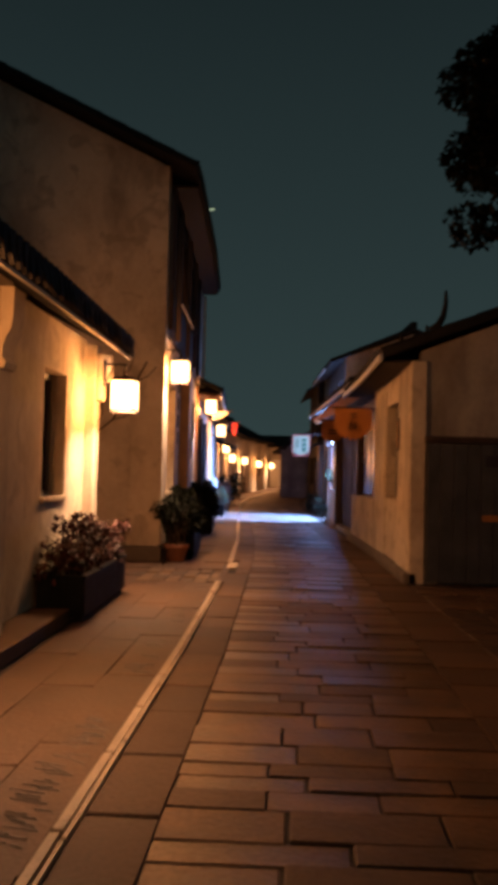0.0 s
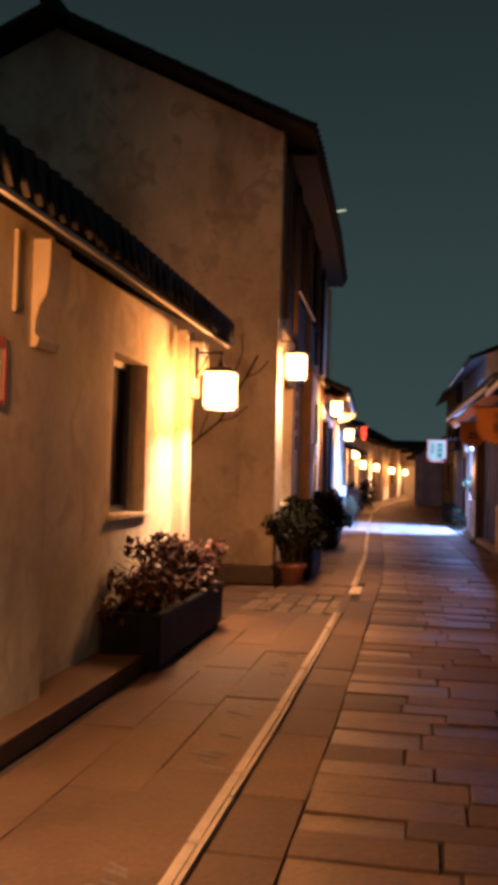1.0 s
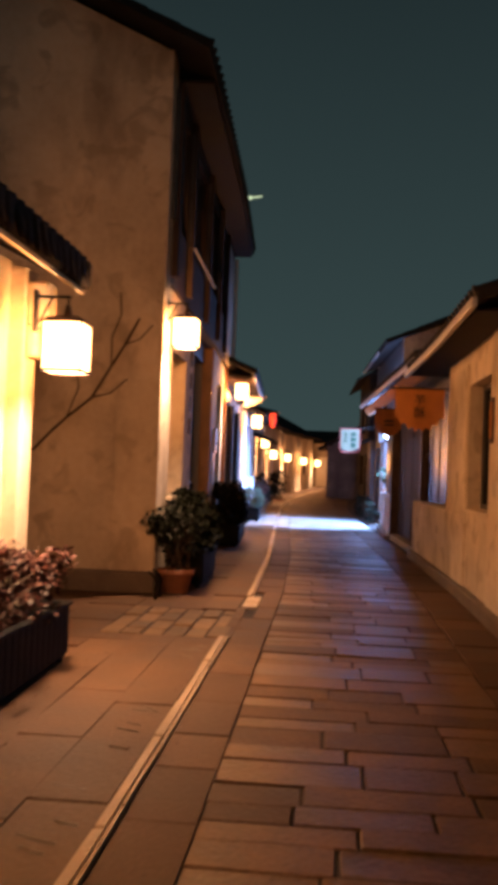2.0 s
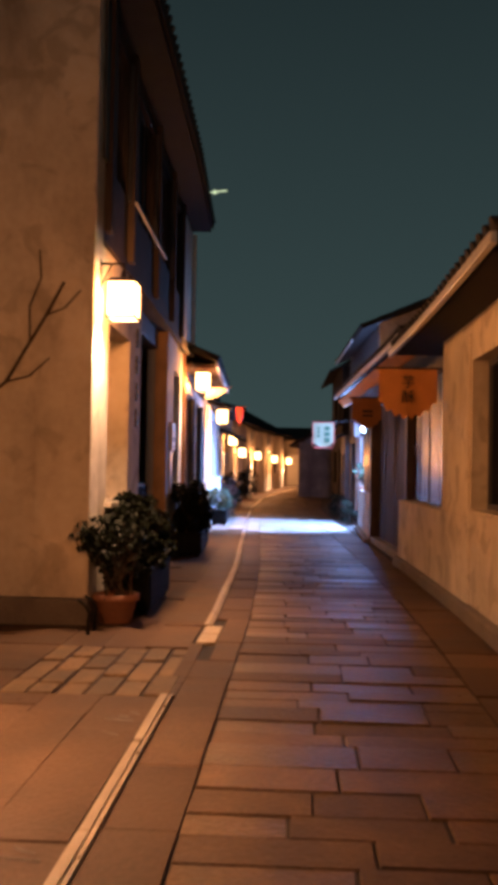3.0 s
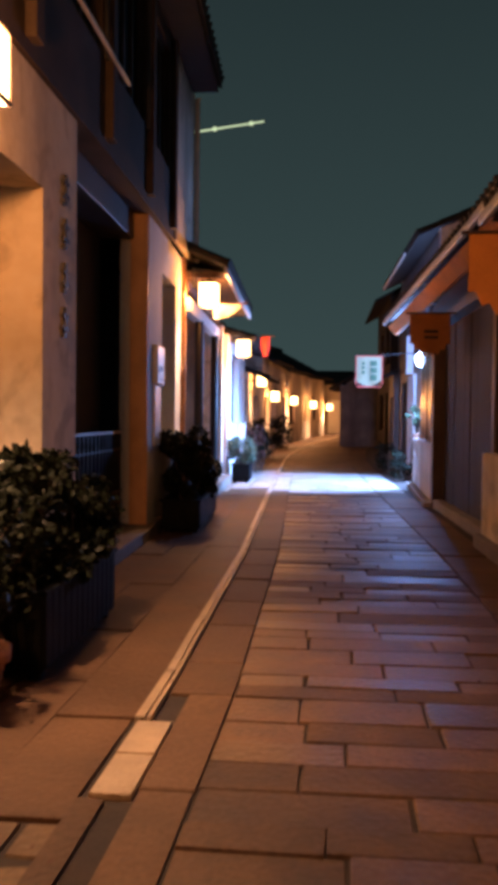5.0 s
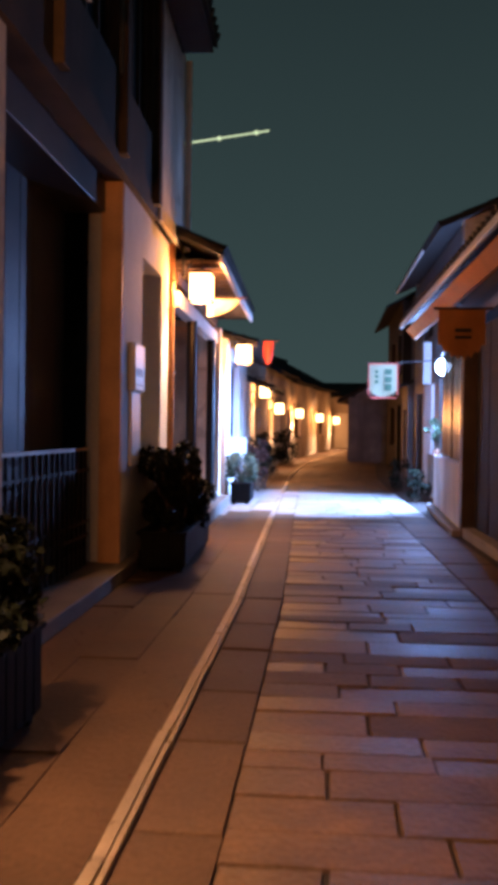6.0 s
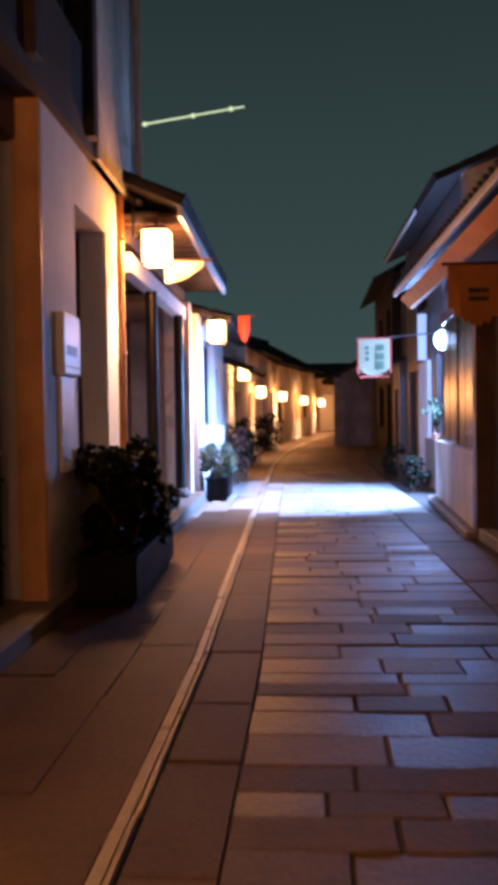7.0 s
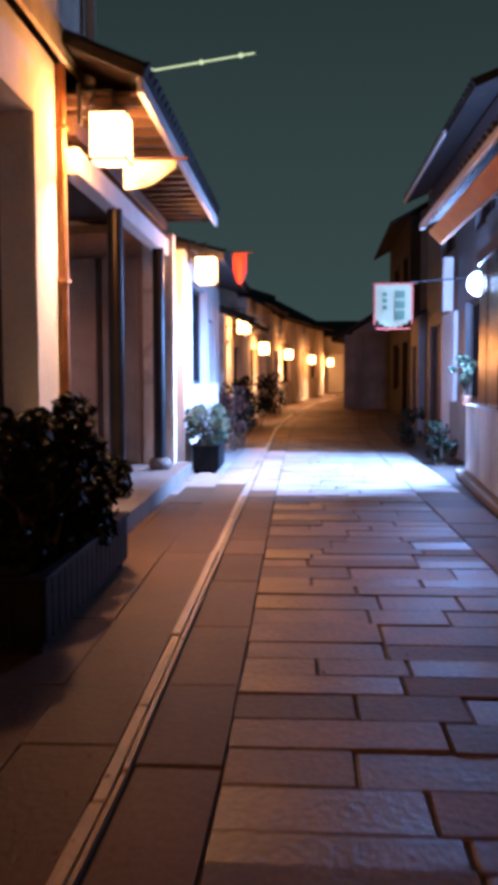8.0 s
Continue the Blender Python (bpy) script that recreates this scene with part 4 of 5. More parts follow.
# ---- lanterns ----
def lantern():
    ob = thing("wall_lantern", (0, 0, 0), "lit box lantern with white paper panes on an iron wall bracket", "lantern", "lanterns along the street", bent=False)
    w, h = 0.145, 0.17
    for sx, sy in ((-1, -1), (-1, 1), (1, -1), (1, 1)):
        part("frame_bar", box(bmesh.new(), sx * w - 0.006, sx * w + 0.006, sy * w - 0.006, sy * w + 0.006, -h - 0.03, h + 0.02), "wood", ob)
    for z in (-h - 0.02, h):
        part("frame_ring", box(box(box(box(bmesh.new(), -w - 0.01, w + 0.01, -w - 0.01, -w + 0.01, z, z + 0.018), -w - 0.01, w + 0.01, w - 0.01, w + 0.01, z, z + 0.018), -w - 0.01, -w + 0.01, -w, w, z, z + 0.018), w - 0.01, w + 0.01, -w, w, z, z + 0.018), "wood", ob)
    for i in range(4):
        bm = box(bmesh.new(), -w + 0.008, w - 0.008, -w + 0.004, -w + 0.008, -h, h)
        bmesh.ops.rotate(bm, cent=(0, 0, 0), matrix=Matrix.Rotation(i * math.pi / 2, 3, "Z"), verts=bm.verts[:])
        part("pane", bm, "paper", ob, "glowing paper pane")
    bm = bmesh.new()
    lathe(bm, [(0.185, 0.0), (0.19, 0.012), (0.16, 0.03), (0.04, 0.05), (0.02, 0.13)], (0, 0, h + 0.018), 4)
    bmesh.ops.rotate(bm, cent=(0, 0, 0), matrix=Matrix.Rotation(math.pi / 4, 3, "Z"), verts=bm.verts[:])
    part("cap", bm, "wood", ob, "dark pyramid cap")
    bm = bmesh.new()
    tube(bm, (0, 0, h + 0.14), (0, 0, h + 0.22), 0.008)
    tube(bm, (0.02, 0, h + 0.21), (-0.25, 0, h + 0.21), 0.012)
    tube(bm, (-0.24, 0, h - 0.02), (-0.12, 0, h + 0.21), 0.009)
    box(bm, -0.262, -0.236, -0.04, 0.04, h - 0.06, h + 0.26, 0.004)
    part("bracket", bm, "iron", ob, "black iron bracket")
    return ob


first = lantern()
SPOTS = [(-2.36, 5.1, 2.55), (-2.27, 10.88, 2.43), (-2.13, 15.66, 3.25), (-2.02, 25.38, 3.34), (-1.85, 31.25, 2.95), (-1.82, 39.0, 2.55), (-1.85, 45.3, 2.1), (-1.92, 52.5, 1.95), (-1.92, 58.5, 1.75), (-1.92, 64.0, 1.6)]
GAIN = (1.8, 2.1, 2.0, 1.7, 1.2, 1.0, 1.3, 1.8, 2, 2)
for i, p in enumerate(SPOTS):
    m = Matrix.Translation(bend(p)) @ Matrix.Rotation(heading(p[1]), 4, "Z")
    if i == 0:
        first.matrix_basis = m
    else:
        copy_thing(first, m).scale = (1, 1, 1)
    lamp("lantern_bulb", "POINT", bend(p), LANTERN_POWER * GAIN[i], WARM, 0.1)

# ---- cold lamp on the right ----
flood = thing("flood_lamp", (2.06, 31.6, 2.76), "cold white globe lamp on a short arm under the eave", "lamp")
bm = bmesh.new()
bmesh.ops.create_uvsphere(bm, u_segments=24, v_segments=14, radius=0.17)
bmesh.ops.translate(bm, vec=(2.06, 31.6, 2.76), verts=bm.verts[:])
part("globe", bm, "bulb", flood, "glowing white globe", True).visible_shadow = False
bm = bmesh.new()
tube(bm, (2.06, 31.6, 2.95), (2.36, 31.6, 2.95), 0.015)
lathe(bm, [(0.05, 0), (0.06, 0.03), (0.03, 0.06)], (2.06, 31.6, 2.89), 12)
part("arm", bm, "iron", flood)
p = bend((2.06, 31.6, 2.76))
lamp("globe_light", "POINT", p, 850, (0.24, 0.42, 1.0), 0.12)
lamp("flood_light", "SPOT", p, 8000, (0.22, 0.42, 1.0), 0.06, bend((-0.6, 32.3, 0)), 104, 0.55)

# ---- signs and banners ----
def banner(name, s0, s1, y, z0, z1, material, label, category, fringe=0.0, words="", bars=(), ink="ink", seed=0, slant=0.0):
    ob = thing(name, ((s0 + s1) / 2, y, z1), label, category)
    rng = random.Random(seed)
    bm = bmesh.new()
    nx, nz = 14, 10
    def at(i, j, off):
        u, v = i / nx, j / nz
        bottom = z0 + (0.0 if not fringe else fringe * (abs(u - 0.5) ** 2 * 5.5 + 0.4 * (i % 2))) + slant * u * u
        return bm.verts.new((s0 + (s1 - s0) * u, y + 0.02 * math.sin(u * 9 + seed) * (1 - v) + off, bottom + (z1 - bottom) * v))
    fr = [[at(i, j, -0.004) for j in range(nz + 1)] for i in range(nx + 1)]
    bk = [[at(i, j, 0.004) for j in range(nz + 1)] for i in range(nx + 1)]
    for i in range(nx):
        for j in range(nz):
            bm.faces.new((fr[i][j], fr[i + 1][j], fr[i + 1][j + 1], fr[i][j + 1]))
            bm.faces.new((bk[i][j], bk[i][j + 1], bk[i + 1][j + 1], bk[i + 1][j]))
        bm.faces.new((fr[i][0], bk[i][0], bk[i + 1][0], fr[i + 1][0]))
        bm.faces.new((fr[i][nz], fr[i + 1][nz], bk[i + 1][nz], bk[i][nz]))
    for j in range(nz):
        bm.faces.new((fr[0][j], fr[0][j + 1], bk[0][j + 1], bk[0][j]))
        bm.faces.new((fr[nx][j], bk[nx][j], bk[nx][j + 1], fr[nx][j + 1]))
    part("cloth", bm, material, ob)
    bm = bmesh.new()
    tube(bm, (s0 - 0.06, y, z1 + 0.01), (s1 + 0.1, y, z1 + 0.01), 0.016)
    part("pole", bm, "wood", ob)
    if words:
        for k, ch in enumerate(words):
            bm = text_mesh(ch, 0.18)
            m = Matrix.Translation(((s0 + s1) / 2, y - 0.03, z1 - 0.18 - 0.19 * k)) @ Matrix.Rotation(math.pi / 2, 4, "X")
            bmesh.ops.transform(bm, matrix=m, verts=bm.verts[:])
            part("character", bm, ink, ob, "dark brushed character")
    for a, b, c, d in bars:
        part("mark", box(bmesh.new(), s0 + (s1 - s0) * a, s0 + (s1 - s0) * b, y - 0.034, y - 0.026, z0 + (z1 - z0) * c, z0 + (z1 - z0) * d), ink, ob)
    return ob


banner("shop_banner", 0.75, 1.5, 18.3, 2.22, 2.88, "orange_cloth", "orange cloth shop banner with a ragged hem and two dark characters", "banner", 0.16, "芋酥", seed=1)
banner("shop_banner", 1.02, 1.60, 25.0, 2.38, 3.02, "orange_cloth", "orange cloth shop banner with dark marks hanging below the eave", "banner", 0.14, "", [(0.35, 0.7, 0.55, 0.62), (0.35, 0.7, 0.42, 0.48)], seed=2)
part_sign = banner("hanging_sign", 0.72, 1.32, 33.5, 2.22, 2.95, "glow_sign", "pale hanging shop sign with two columns of green marks", "sign", 0.1, "", [(0.55, 0.8, 0.68, 0.84), (0.55, 0.8, 0.45, 0.62), (0.55, 0.8, 0.2, 0.4), (0.2, 0.32, 0.72, 0.8), (0.2, 0.32, 0.58, 0.67), (0.2, 0.32, 0.42, 0.52)], "green_ink", 3)
bm = bmesh.new()
tube(bm, (1.3, 33.5, 2.975), (2.36, 33.5, 3.05), 0.014)
part("bracket", bm, "iron", part_sign, "black iron bracket")
for a, b, c, d in ((0.70, 0.725, 2.28, 2.95), (1.315, 1.34, 2.28, 2.95), (0.74, 1.30, 2.205, 2.23), (0.70, 1.34, 2.935, 2.96)):
    part("rim", box(bmesh.new(), a, b, 33.475, 33.49, c, d), "red_trim", part_sign)
banner("pennant", -1.98, -1.54, 25.7, 3.0, 3.24, "sign_cloth", "white cloth pennant hanging below the lantern", "banner", 0.0, "", seed=4, slant=0.18)
banner("pennant", -1.5, -1.3, 31.7, 2.78, 3.25, "red_cloth", "red cloth pennant hanging from the eave", "banner", 0.12, "", seed=5)

canopy = thing("canopy", (-1.7, 39.4, 2.7), "cream cloth canopy over a lantern-lit doorway", "canopy")
bm = bmesh.new()
pr = [(-2.14, 2.86), (-1.35, 2.58), (-1.35, 2.56), (-2.14, 2.84)]
a = [bm.verts.new((s, 37.9, z)) for s, z in pr]
b = [bm.verts.new((s, 41.2, z)) for s, z in pr]
bm.faces.new(a), bm.faces.new(b[::-1])
for i in range(4):
    bm.faces.new((a[i], a[(i + 1) % 4], b[(i + 1) % 4], b[i]))
bmesh.ops.recalc_face_normals(bm, faces=bm.faces[:])
part("cloth", bm, "sign_cloth", canopy)
for y in (38.0, 41.1):
    bm = bmesh.new()
    tube(bm, (-2.14, y, 2.5), (-1.38, y, 2.56), 0.012)
    part("stay", bm, "iron", canopy)

# ---- plants ----
pl = planter("planter", -2.76, -2.29, 8.9, 11.3, 0.47, "long black trough planter with reddish flowering shrubs on the pavement", 0.0)
shrub(pl, (-2.52, 10.0, 0.67), (0.34, 1.25, 0.32), 2200, 0.034, "leaf_red", 11, (-2.52, 10.0, 0.4), 40)
pl = planter("planter", -2.3, -1.86, 16.0, 17.7, 0.5, "black trough planter with a dark bushy shrub", 0.0)
shrub(pl, (-2.1, 16.8, 0.8), (0.34, 0.85, 0.42), 4200, 0.036, "leaf", 12, (-2.1, 16.8, 0.45), 30)
pl = planter("planter", -2.3, -1.84, 22.55, 24.85, 0.42, "black trough planter with a leafy shrub below a window", 0.0)
shrub(pl, (-2.1, 23.7, 0.8), (0.34, 1.15, 0.48), 7000, 0.042, "leaf", 13, (-2.08, 23.7, 0.36), 36)
pl = planter("planter", -2.1, -1.72, 31.5, 32.5, 0.42, "small black slatted planter with a pale round shrub", 0.0)
shrub(pl, (-1.92, 31.95, 0.68), (0.3, 0.42, 0.33), 2600, 0.027, "leaf_pale", 14, (-1.92, 31.95, 0.36), 20)

pot = thing("flower_pot", (-2.12, 15.5, 0), "terracotta pot with a dark leafy bush beside the planter", "plant pot")
bm = bmesh.new()
lathe(bm, [(0.15, 0), (0.16, 0.01), (0.205, 0.22), (0.23, 0.225), (0.235, 0.29), (0.205, 0.29), (0.19, 0.24), (0.0005, 0.235)], (-2.12, 15.55, 0), 28)
part("pot", bm, "terracotta", pot, "", True)
shrub(pot, (-2.14, 15.6, 0.68), (0.34, 0.42, 0.42), 1100, 0.035, "leaf", 15, (-2.12, 15.55, 0.25), 20)


def bush(s, y, r, h, count, material, seed, label, size=0.04):
    b = thing("shrub", (s, y, 0), label, "shrub")
    shrub(b, (s, y, h * 0.55), (r, r * 1.3, h * 0.5), count, size, material, seed, (s, y, 0.0), 16)
    return b


bush(-1.95, 35.6, 0.4, 1.3, 900, "leaf_red", 21, "dark reddish shrub against the white house")
bush(-1.9, 37.2, 0.45, 1.2, 900, "leaf", 22, "dark shrub beside the pavement")
bush(-1.85, 42.5, 0.5, 1.4, 700, "leaf", 23, "shrub under a lit lantern", 0.05)
bush(-1.9, 48.5, 0.5, 1.3, 600, "leaf", 24, "shrub under a lit lantern", 0.05)
bush(1.78, 33.2, 0.22, 0.7, 500, "leaf", 25, "low green shrub at the foot of the wall")
bush(1.7, 36.6, 0.25, 0.8, 400, "leaf", 26, "dark shrub beside the doorway")
vine = thing("potted_plant", (1.98, 32.6, 0.98), "pale-leaved potted plant on the window ledge", "plant")
part("pot", lathe(bmesh.new(), [(0.06, 0), (0.09, 0.14), (0.085, 0.15)], (2.07, 32.6, 0.98), 14), "terracotta", vine)
shrub(vine, (2.0, 32.6, 1.45), (0.18, 0.25, 0.3), 260, 0.04, "leaf_pale", 27, (2.07, 32.6, 1.1), 8)

# ---- tree behind the corner house ----
tree = thing("tree", (5.0, 17.5, 0), "tall dark leafy tree rising behind the corner house", "tree")
bm = bmesh.new()
tube(bm, (5.0, 17.5, 0), (4.9, 17.5, 3.0), 0.22, 0.16, 12)
tube(bm, (4.9, 17.5, 3.0), (4.8, 17.4, 6.0), 0.16, 0.10, 12)
tube(bm, (4.8, 17.4, 6.0), (4.6, 17.3, 8.5), 0.10, 0.04, 10)
trunk = part("trunk", bm, "twig", tree)
rng = random.Random(30)
blobs = []
for k in range(44):
    h = rng.uniform(6.3, 10.2)
    tip = Vector((3.35 + rng.uniform(-0.45, 2.4) + (0.45 if h < 8.2 else 0.0), 17.4 + rng.uniform(-1.3, 1.3), h))
    bm = bmesh.new()
    tube(bm, (4.8, 17.4, min(tip.z - 0.8, 7.0)), tip, 0.05, 0.015, 6)
    part("limb", bm, "twig", tree)
    blobs.append(tip)
bm = bmesh.new()
for k, tip in enumerate(blobs):
    leaf_cloud(bm, tip, (0.6, 0.7, 0.5), 360, 0.095, rng, 0.1)
part("crown", bm, "leaf", tree)

# ---- far crane with a lit jib ----
crane = thing("tower_crane", (-25, 121, 0), "distant tower crane with a string of lights along its jib", "crane", bent=False)
bm = bmesh.new()
for dx, dy in ((-0.8, -0.8), (0.8, -0.8), (-0.8, 0.8), (0.8, 0.8)):
    tube(bm, (-25 + dx, 121 + dy, 0), (-25 + dx, 121 + dy, 34.6), 0.09, 0.09, 6)
for i in range(22):
    z = i * 1.6
    tube(bm, (-25.8, 120.2, z), (-24.2, 120.2, z + 1.6), 0.05, 0.05, 5)
part("mast", bm, "iron", crane)
bm = bmesh.new()
tube(bm, (-31, 121, 32.9), (-7.7, 121, 36.2), 0.16, 0.12, 6)
part("jib", bm, "iron", crane)
bm = bmesh.new()
tube(bm, (-25, 120.7, 33.7), (-7.7, 120.7, 36.1), 0.12, 0.10, 8)
for x in (-23.5, -19, -13.5, -9.2):
    z = 33.7 + (x + 25) * 0.1387
    bmesh.ops.create_icosphere(bm, subdivisions=2, radius=0.28, matrix=Matrix.Translation((x, 120.7, z)))
part("light_string", bm, "wire_glow", crane, "greenish string of lights")

# ---- paving ----
def slab_mesh(name, bevel, material, worn=0.0, seed=0):
    """A unit stone with a worn, uneven outline and a rounded top edge."""
    rng = random.Random(seed)
    outline = []
    for i, (px, py) in enumerate(((-0.5, -0.5), (0.5, -0.5), (0.5, 0.5), (-0.5, 0.5))):
        nx, ny = ((0.5, -0.5), (0.5, 0.5), (-0.5, 0.5), (-0.5, -0.5))[i]
        k = rng.uniform(0.3, 0.7)
        for f in (0.0, k):
            x, y = px + (nx - px) * f, py + (ny - py) * f
            shrink = 1 - rng.uniform(0.2, 1.0) * worn * (2.0 if f == 0 else 1.0)
            outline.append((x * shrink, y * (1 - (1 - shrink) * 1.8)))
    bm = bmesh.new()
    top = [bm.verts.new((x * (1 - bevel * 2), y * (1 - bevel * 3.2), 0.0)) for x, y in outline]
    rim = [bm.verts.new((x, y, -0.12)) for x, y in outline]
    low = [bm.verts.new((x, y, -1.0)) for x, y in outline]
    bm.faces.new(top)
    for u, w in ((top, rim), (rim, low)):
        for i in range(8):
            bm.faces.new((w[i], w[(i + 1) % 8], u[(i + 1) % 8], u[i]))
    return mesh_of(name, bm, material)


def lay(parent, me_list, stones, name, rough=0.006, gape=0.0):
    """stones: (s0, s1, y0, y1, z). The nearest 300 stand singly, those past them in one joined part."""
    rng = random.Random(len(stones))
    single = [t for t in stones if 2.0 <= t[2] < 36.0][:300]
    chosen = set(single)
    for s0, s1, y0, y1, z in single:
        ym = (y0 + y1) / 2
        p = bend(((s0 + s1) / 2 + rng.uniform(-rough, rough) / 3, ym + rng.uniform(-rough, rough) / 3, z + rng.uniform(-rough, rough)))
        open_x, open_y = (rng.uniform(0.3, 1.0) * gape if rng.random() < 0.4 else 0.0 for _ in (0, 1))
        m = Matrix.Translation(p) @ Matrix.Rotation(heading(ym), 4, "Z") @ Euler((rng.uniform(-0.007, 0.007), rng.uniform(-0.006, 0.006), rng.uniform(-rough, rough))).to_matrix().to_4x4() @ Matrix.Diagonal((s1 - s0 - rng.uniform(0, rough) - open_x, y1 - y0 - rng.uniform(0, rough) - open_y, 0.06, 1))
        piece(name, rng.choice(me_list), parent, m)
    bm = bmesh.new()
    for t in stones:
        if t in chosen:
            continue
        s0, s1, y0, y1, z = t
        z += rng.uniform(-0.006, 0.006)
        lo = [bm.verts.new((x, y, z - 0.06)) for x, y in ((s0, y0), (s1, y0), (s1, y1), (s0, y1))]
        hi = [bm.verts.new((x, y, z)) for x, y in ((s0 + 0.008, y0 + 0.008), (s1 - 0.008, y0 + 0.008), (s1 - 0.008, y1 - 0.008), (s0 + 0.008, y1 - 0.008))]
        bm.faces.new(hi)
        for i in range(4):
            bm.faces.new((lo[i], lo[(i + 1) % 4], hi[(i + 1) % 4], hi[i]))
    if bm.verts:
        ob = part("far_stones", bm, me_list[0].materials[0], parent)
        ob["kind"] = "stuff"


def course_rows(s0, s1, y0, y1, depth, lengths, gap, seed, z=0.0):
    rng = random.Random(seed)
    out, y = [], y0
    while y < y1:
        d = rng.choice(depth) * rng.uniform(0.92, 1.08)
        s = s0
        first_len = rng.uniform(0.35, 0.9)
        while s < s1 - 0.05:
            w = first_len if s == s0 else rng.uniform(*lengths)
            e = s + w
            if s1 - e < 0.3:
                e = s1
            out.append((s + gap / 2, e - gap / 2, y + gap / 2, y + d - gap / 2, z))
            s = e
        y += d
    return out


def along_rows(cols, y0, y1, lengths, gap, seed, z=0.0):
    rng = random.Random(seed)
    out = []
    for s0, s1 in cols:
        y = y0
        while y < y1 - 0.01:
            d = rng.uniform(*lengths) * (rng.uniform(0.5, 1.0) if y == y0 else 1.0)
            d = y1 - y if y1 - y - d < 0.25 else d
            out.append((s0 + gap / 2, s1 - gap / 2, y + gap / 2, y + d - gap / 2, z))
            y += d
    return sorted(out, key=lambda t: t[2])


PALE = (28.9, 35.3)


def ground_thing(name, label):
    ob = new(name)
    BASE[ob.name] = (Vector((0, 0, 0)), True)
    return tagged(ob, label, kind="structure")


road = ground_thing("road", "worn brown granite slabs laid in cross courses along the lane")
road_meshes = [slab_mesh("paving_slab", 0.005 + 0.003 * (k % 3), "slab", 0.006, k) for k in range(8)]
long_meshes = [slab_mesh("border_slab", 0.005, "slab_border", 0.005, 20 + k) for k in range(4)]
road_rows = course_rows(JOINT, RJOINT, -4, 66, (0.22, 0.28, 0.33, 0.38), (0.45, 0.95), 0.004, 7)
lay(road, road_meshes, [t for t in road_rows if not PALE[0] <= t[2] < PALE[1]], "paving_slab", 0.006, 0.016)
edge = ground_thing("pavement_edge", "long granite border slabs beside the pale kerb")
edge_rows = [t if not 14.2 < (t[2] + t[3]) / 2 < 15.5 else (KERB + 0.158, *t[1:]) for t in along_rows([(KERB + 0.046, JOINT + 0.006)], -4, 66, (0.6, 1.25), 0.008, 8, 0.004)]
lay(edge, long_meshes, [t for t in edge_rows if not PALE[0] <= t[2] < PALE[1]], "border_slab", 0.004, 0.012)
crossing = ground_thing("crossing", "pale smooth granite slabs laid across the whole lane")
pale_me = [slab_mesh("crossing_slab", 0.006, "slab_pale", 0.006, 60 + k) for k in range(5)]
margin = ground_thing("pavement_right", "granite slabs along the foot of the right-hand houses")
margin_rows = along_rows([(RJOINT + 0.002, 1.505)], -4, 66, (0.5, 1.1), 0.010, 9, 0.0)
lay(margin, long_meshes, [t for t in margin_rows if not PALE[0] <= t[2] < PALE[1]], "border_slab")
yard_floor = ground_thing("pavement_yard", "granite slabs of the open yard before the gate")
lay(yard_floor, road_meshes, course_rows(1.5, 6.5, -4, 12.85, (0.3, 0.36, 0.42), (0.6, 1.1), 0.016, 17), "paving_slab")
kerb = ground_thing("kerb", "narrow pale granite kerb strip along the pavement")
kerb_me = [slab_mesh("kerb_stone", 0.004, "kerb", 0.006, 30 + k) for k in range(4)]
strip = [(KERB - 0.046, KERB + 0.010), (KERB + 0.014, KERB + 0.042)]
stones = []
for a, b, seed in ((-4, 12.6, 10), (15.4, 29.0, 11), (35.4, 66, 12)):
    stones += along_rows(strip, a, b, (0.8, 1.4), 0.006, seed, 0.02)
stones += [(KERB - 0.02, KERB + 0.15, 14.52, 14.95, 0.012), (KERB - 0.02, KERB + 0.15, 14.96, 15.38, 0.012)]
lay(kerb, kerb_me, stones, "kerb_stone", 0.005)
walkway = ground_thing("pavement", "smooth brown flagstones of the pavement")
side_me = [slab_mesh("flagstone", 0.0015, "slab_side", 0.001, 40 + k) for k in range(4)]
brick_me = [slab_mesh("flagstone", 0.014, "setts", 0.04, 50 + k) for k in range(6)]
plain = [(-2.36, -2.0), (-2.0, -1.62), (-1.62, KERB - 0.052)]
narrow = [(-2.36 + i * 0.2, -2.16 + i * 0.2) for i in range(6)]
stones = along_rows(plain, -4, 12.6, (1.1, 2.2), 0.0025, 11, 0.004)
stones += along_rows(plain, 14.3, 66, (1.1, 2.2), 0.0025, 14, 0.004)
walk_rows = stones
lay(walkway, side_me, [t for t in walk_rows if not PALE[0] <= t[2] < PALE[1]], "flagstone", 0.004)
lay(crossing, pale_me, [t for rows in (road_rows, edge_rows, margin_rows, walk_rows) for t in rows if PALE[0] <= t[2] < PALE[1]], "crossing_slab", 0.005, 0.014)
lay(walkway, brick_me, along_rows(narrow, 12.6, 14.3, (0.4, 0.8), 0.014, 13, 0.002), "flagstone", 0.008)
band = ground_thing("pavement_band", "pale cross slabs where the kerb is interrupted")
lay(band, side_me, along_rows([(KERB - 0.06, KERB + 0.06)], 12.6, 14.5, (0.5, 0.8), 0.01, 15, 0.003), "flagstone", 0.004)
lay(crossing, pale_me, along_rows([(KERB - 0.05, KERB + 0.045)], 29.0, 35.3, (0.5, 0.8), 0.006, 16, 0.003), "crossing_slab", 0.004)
alley = ground_thing("pavement_alley", "flagstones in the gap between the houses")
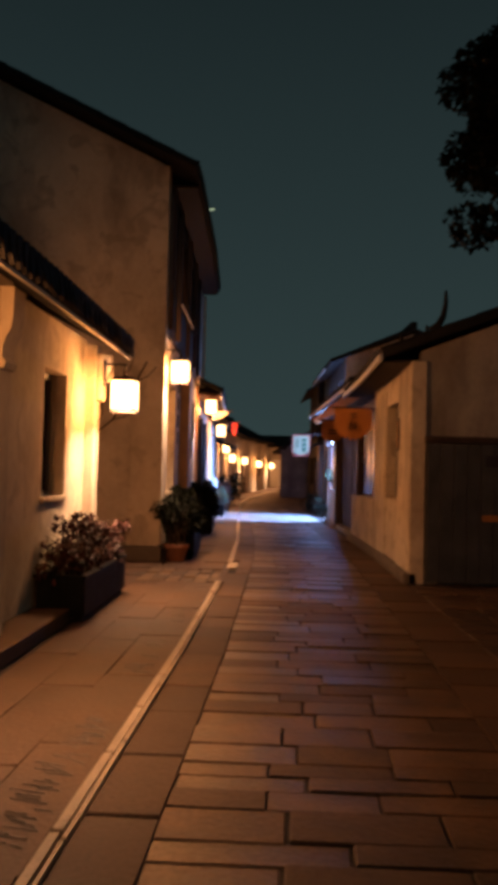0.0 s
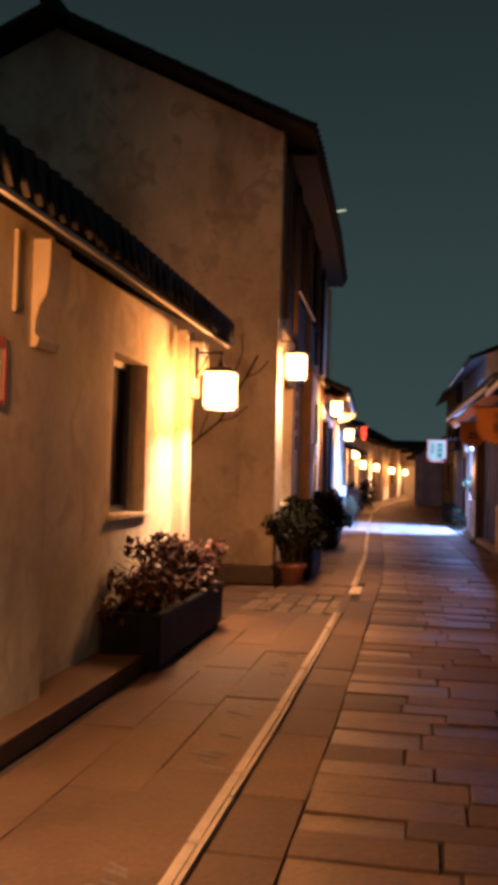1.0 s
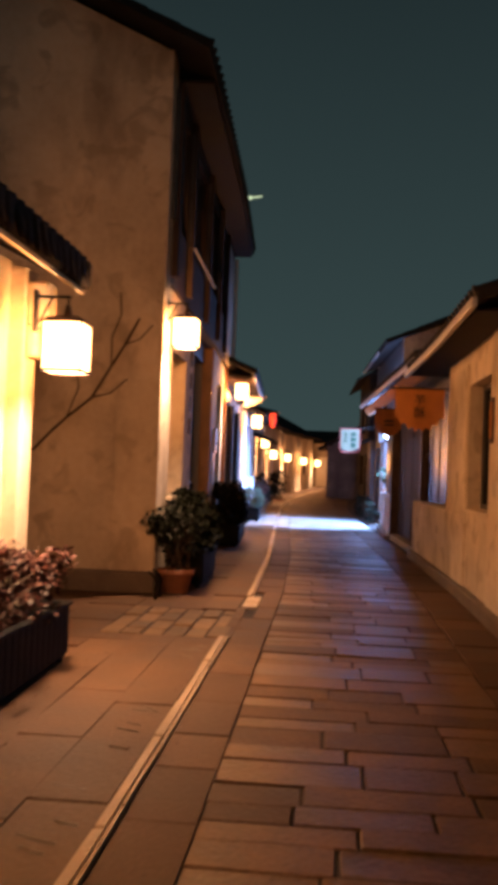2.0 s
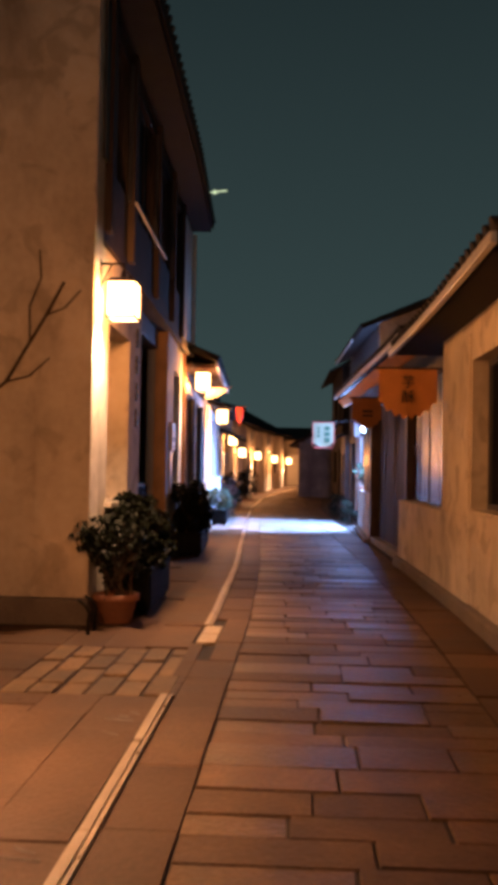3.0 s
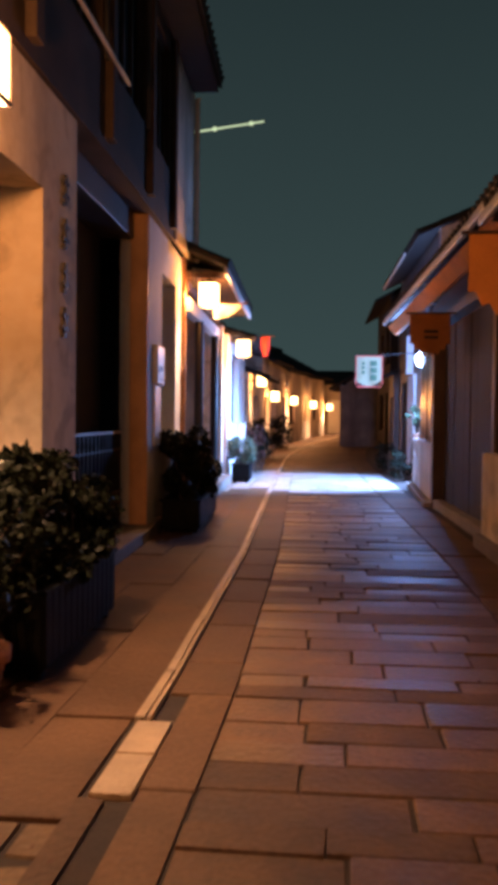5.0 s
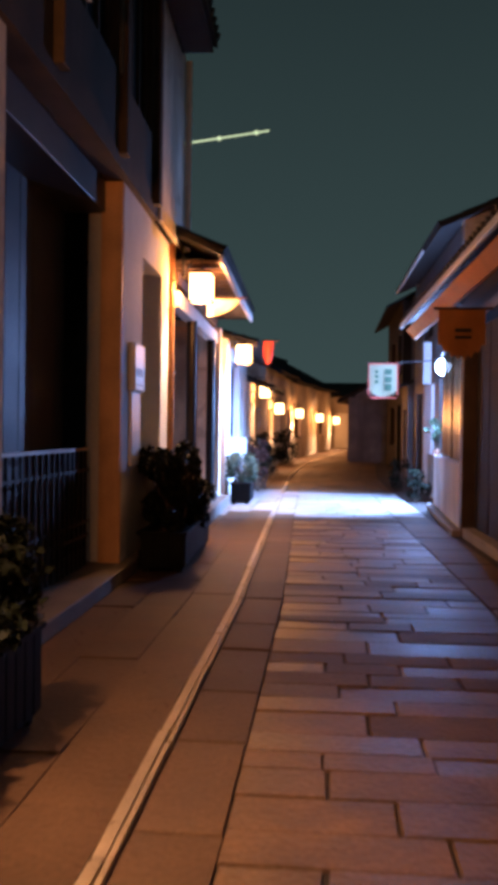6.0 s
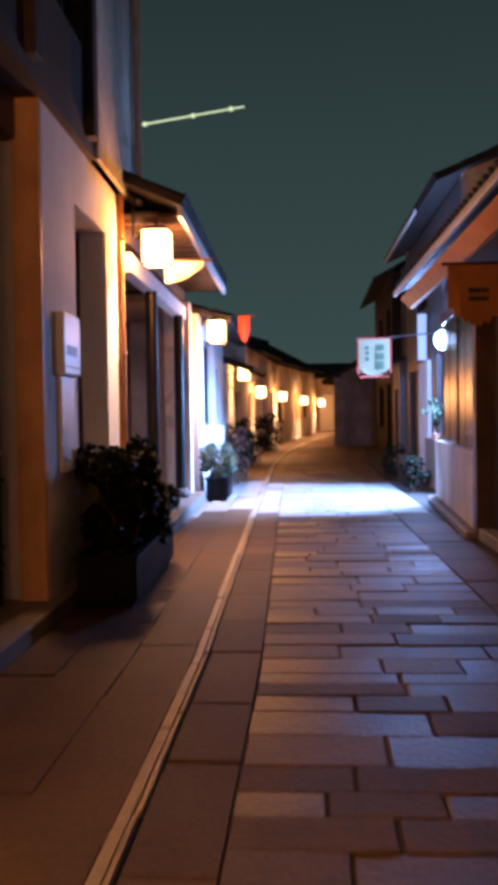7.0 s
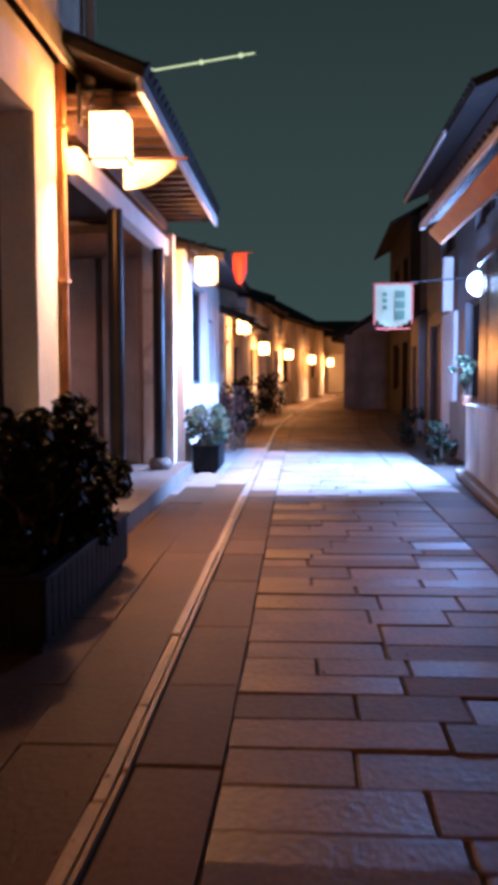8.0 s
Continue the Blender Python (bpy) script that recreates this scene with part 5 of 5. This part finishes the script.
lay(alley, side_me, course_rows(-9.5, -2.36, 11.45, 15.2, (0.4, 0.5), (0.6, 1.1), 0.01, 12, 0.0), "flagstone")

scraper = thing("iron_hook", (-2.3, 14.95, 0), "pair of bent black iron hooks at the foot of the corner", "iron hook")
for dy in (0.0, -0.28):
    bm = bmesh.new()
    pts = [(-2.24, 15.13 + dy, 0.0), (-2.24, 15.13 + dy, 0.12), (-2.22, 15.11 + dy, 0.2), (-2.26, 15.07 + dy, 0.28), (-2.32, 15.05 + dy, 0.33)]
    for a, b in zip(pts, pts[1:]):
        tube(bm, a, b, 0.016, 0.014, 8)
    part("hook", bm, "iron", scraper)

# ---- tooled grooves along the pavement edge, their glints built as pale ridges ----
rng = random.Random(91)
bm = bmesh.new()
for k in range(64):
    y = 3.4 + 0.045 * k if k < 44 else rng.uniform(6.5, 12.2)
    w, at = rng.uniform(0.05, 0.2), KERB - 0.09 - rng.uniform(0.0, 0.12)
    if rng.random() < 0.2:
        continue
    lean = rng.uniform(0.02, 0.07)
    lo = [bm.verts.new(q) for q in ((at - w, y + lean, 0.0055), (at, y, 0.0055), (at, y + 0.006, 0.0055), (at - w, y + lean + 0.003, 0.0055))]
    hi = [bm.verts.new(v.co + Vector((0, 0.002, 0.006))) for v in lo]
    bm.faces.new(hi)
    for i in range(4):
        bm.faces.new((lo[i], lo[(i + 1) % 4], hi[(i + 1) % 4], hi[i]))
tagged(part("tooling_glints", bm, "stone"), "pale ridges drawing the glints on chisel grooves of the pavement edge stones", "stone tooling", kind="stuff")

# ---- leaf litter along the foot of the walls ----
rng = random.Random(77)
bm = bmesh.new()
for k in range(420):
    y = rng.uniform(9, 34)
    s = rng.choice((-2.13, -2.12, -1.3, 1.4)) + rng.gauss(0.03, 0.05) if k % 5 else rng.uniform(-2.1, 1.4)
    m = Matrix.Translation((s, y, 0.022)) @ Euler((rng.uniform(-0.3, 0.3), rng.uniform(-0.3, 0.3), rng.uniform(0, 6.3))).to_matrix().to_4x4()
    r = rng.uniform(0.008, 0.022)
    bm.faces.new([bm.verts.new(m @ Vector(q)) for q in ((-r, 0, 0), (0, -r * 0.5, 0.003), (r, 0, 0), (0, r * 0.5, 0.003))])
tagged(part("leaf_litter", bm, "leaf_red"), "scattered small dry leaves along the kerb and steps", "leaf litter", kind="stuff")

# ---- branching cast shadow on the tall gable, built as thin creeper stems ----
creeper = thing("creeper", (-3.6, 15.37, 1.75), "thin brown branching stems drawing a cast shadow on the plaster gable", "creeper")
runs = [[(-3.95, 1.70), (-3.72, 1.95), (-3.54, 2.12), (-3.23, 2.38), (-3.0, 2.78), (-2.84, 3.05), (-2.67, 3.38)], [(-3.0, 2.78), (-3.01, 3.13), (-2.9, 3.42), (-2.92, 3.7)], [(-2.84, 3.05), (-2.66, 3.12), (-2.5, 3.3)], [(-3.54, 2.12), (-3.4, 2.5), (-3.44, 2.85)], [(-3.23, 2.38), (-3.0, 2.44), (-2.8, 2.62)]]
for k, run in enumerate(runs):
    bm = bmesh.new()
    r = 0.018 if k == 0 else 0.010
    for a, b in zip(run, run[1:]):
        tube(bm, (a[0], 15.37, a[1]), (b[0], 15.37, b[1]), r, r * 0.85, 6)
    part("stem", bm, "twig", creeper)
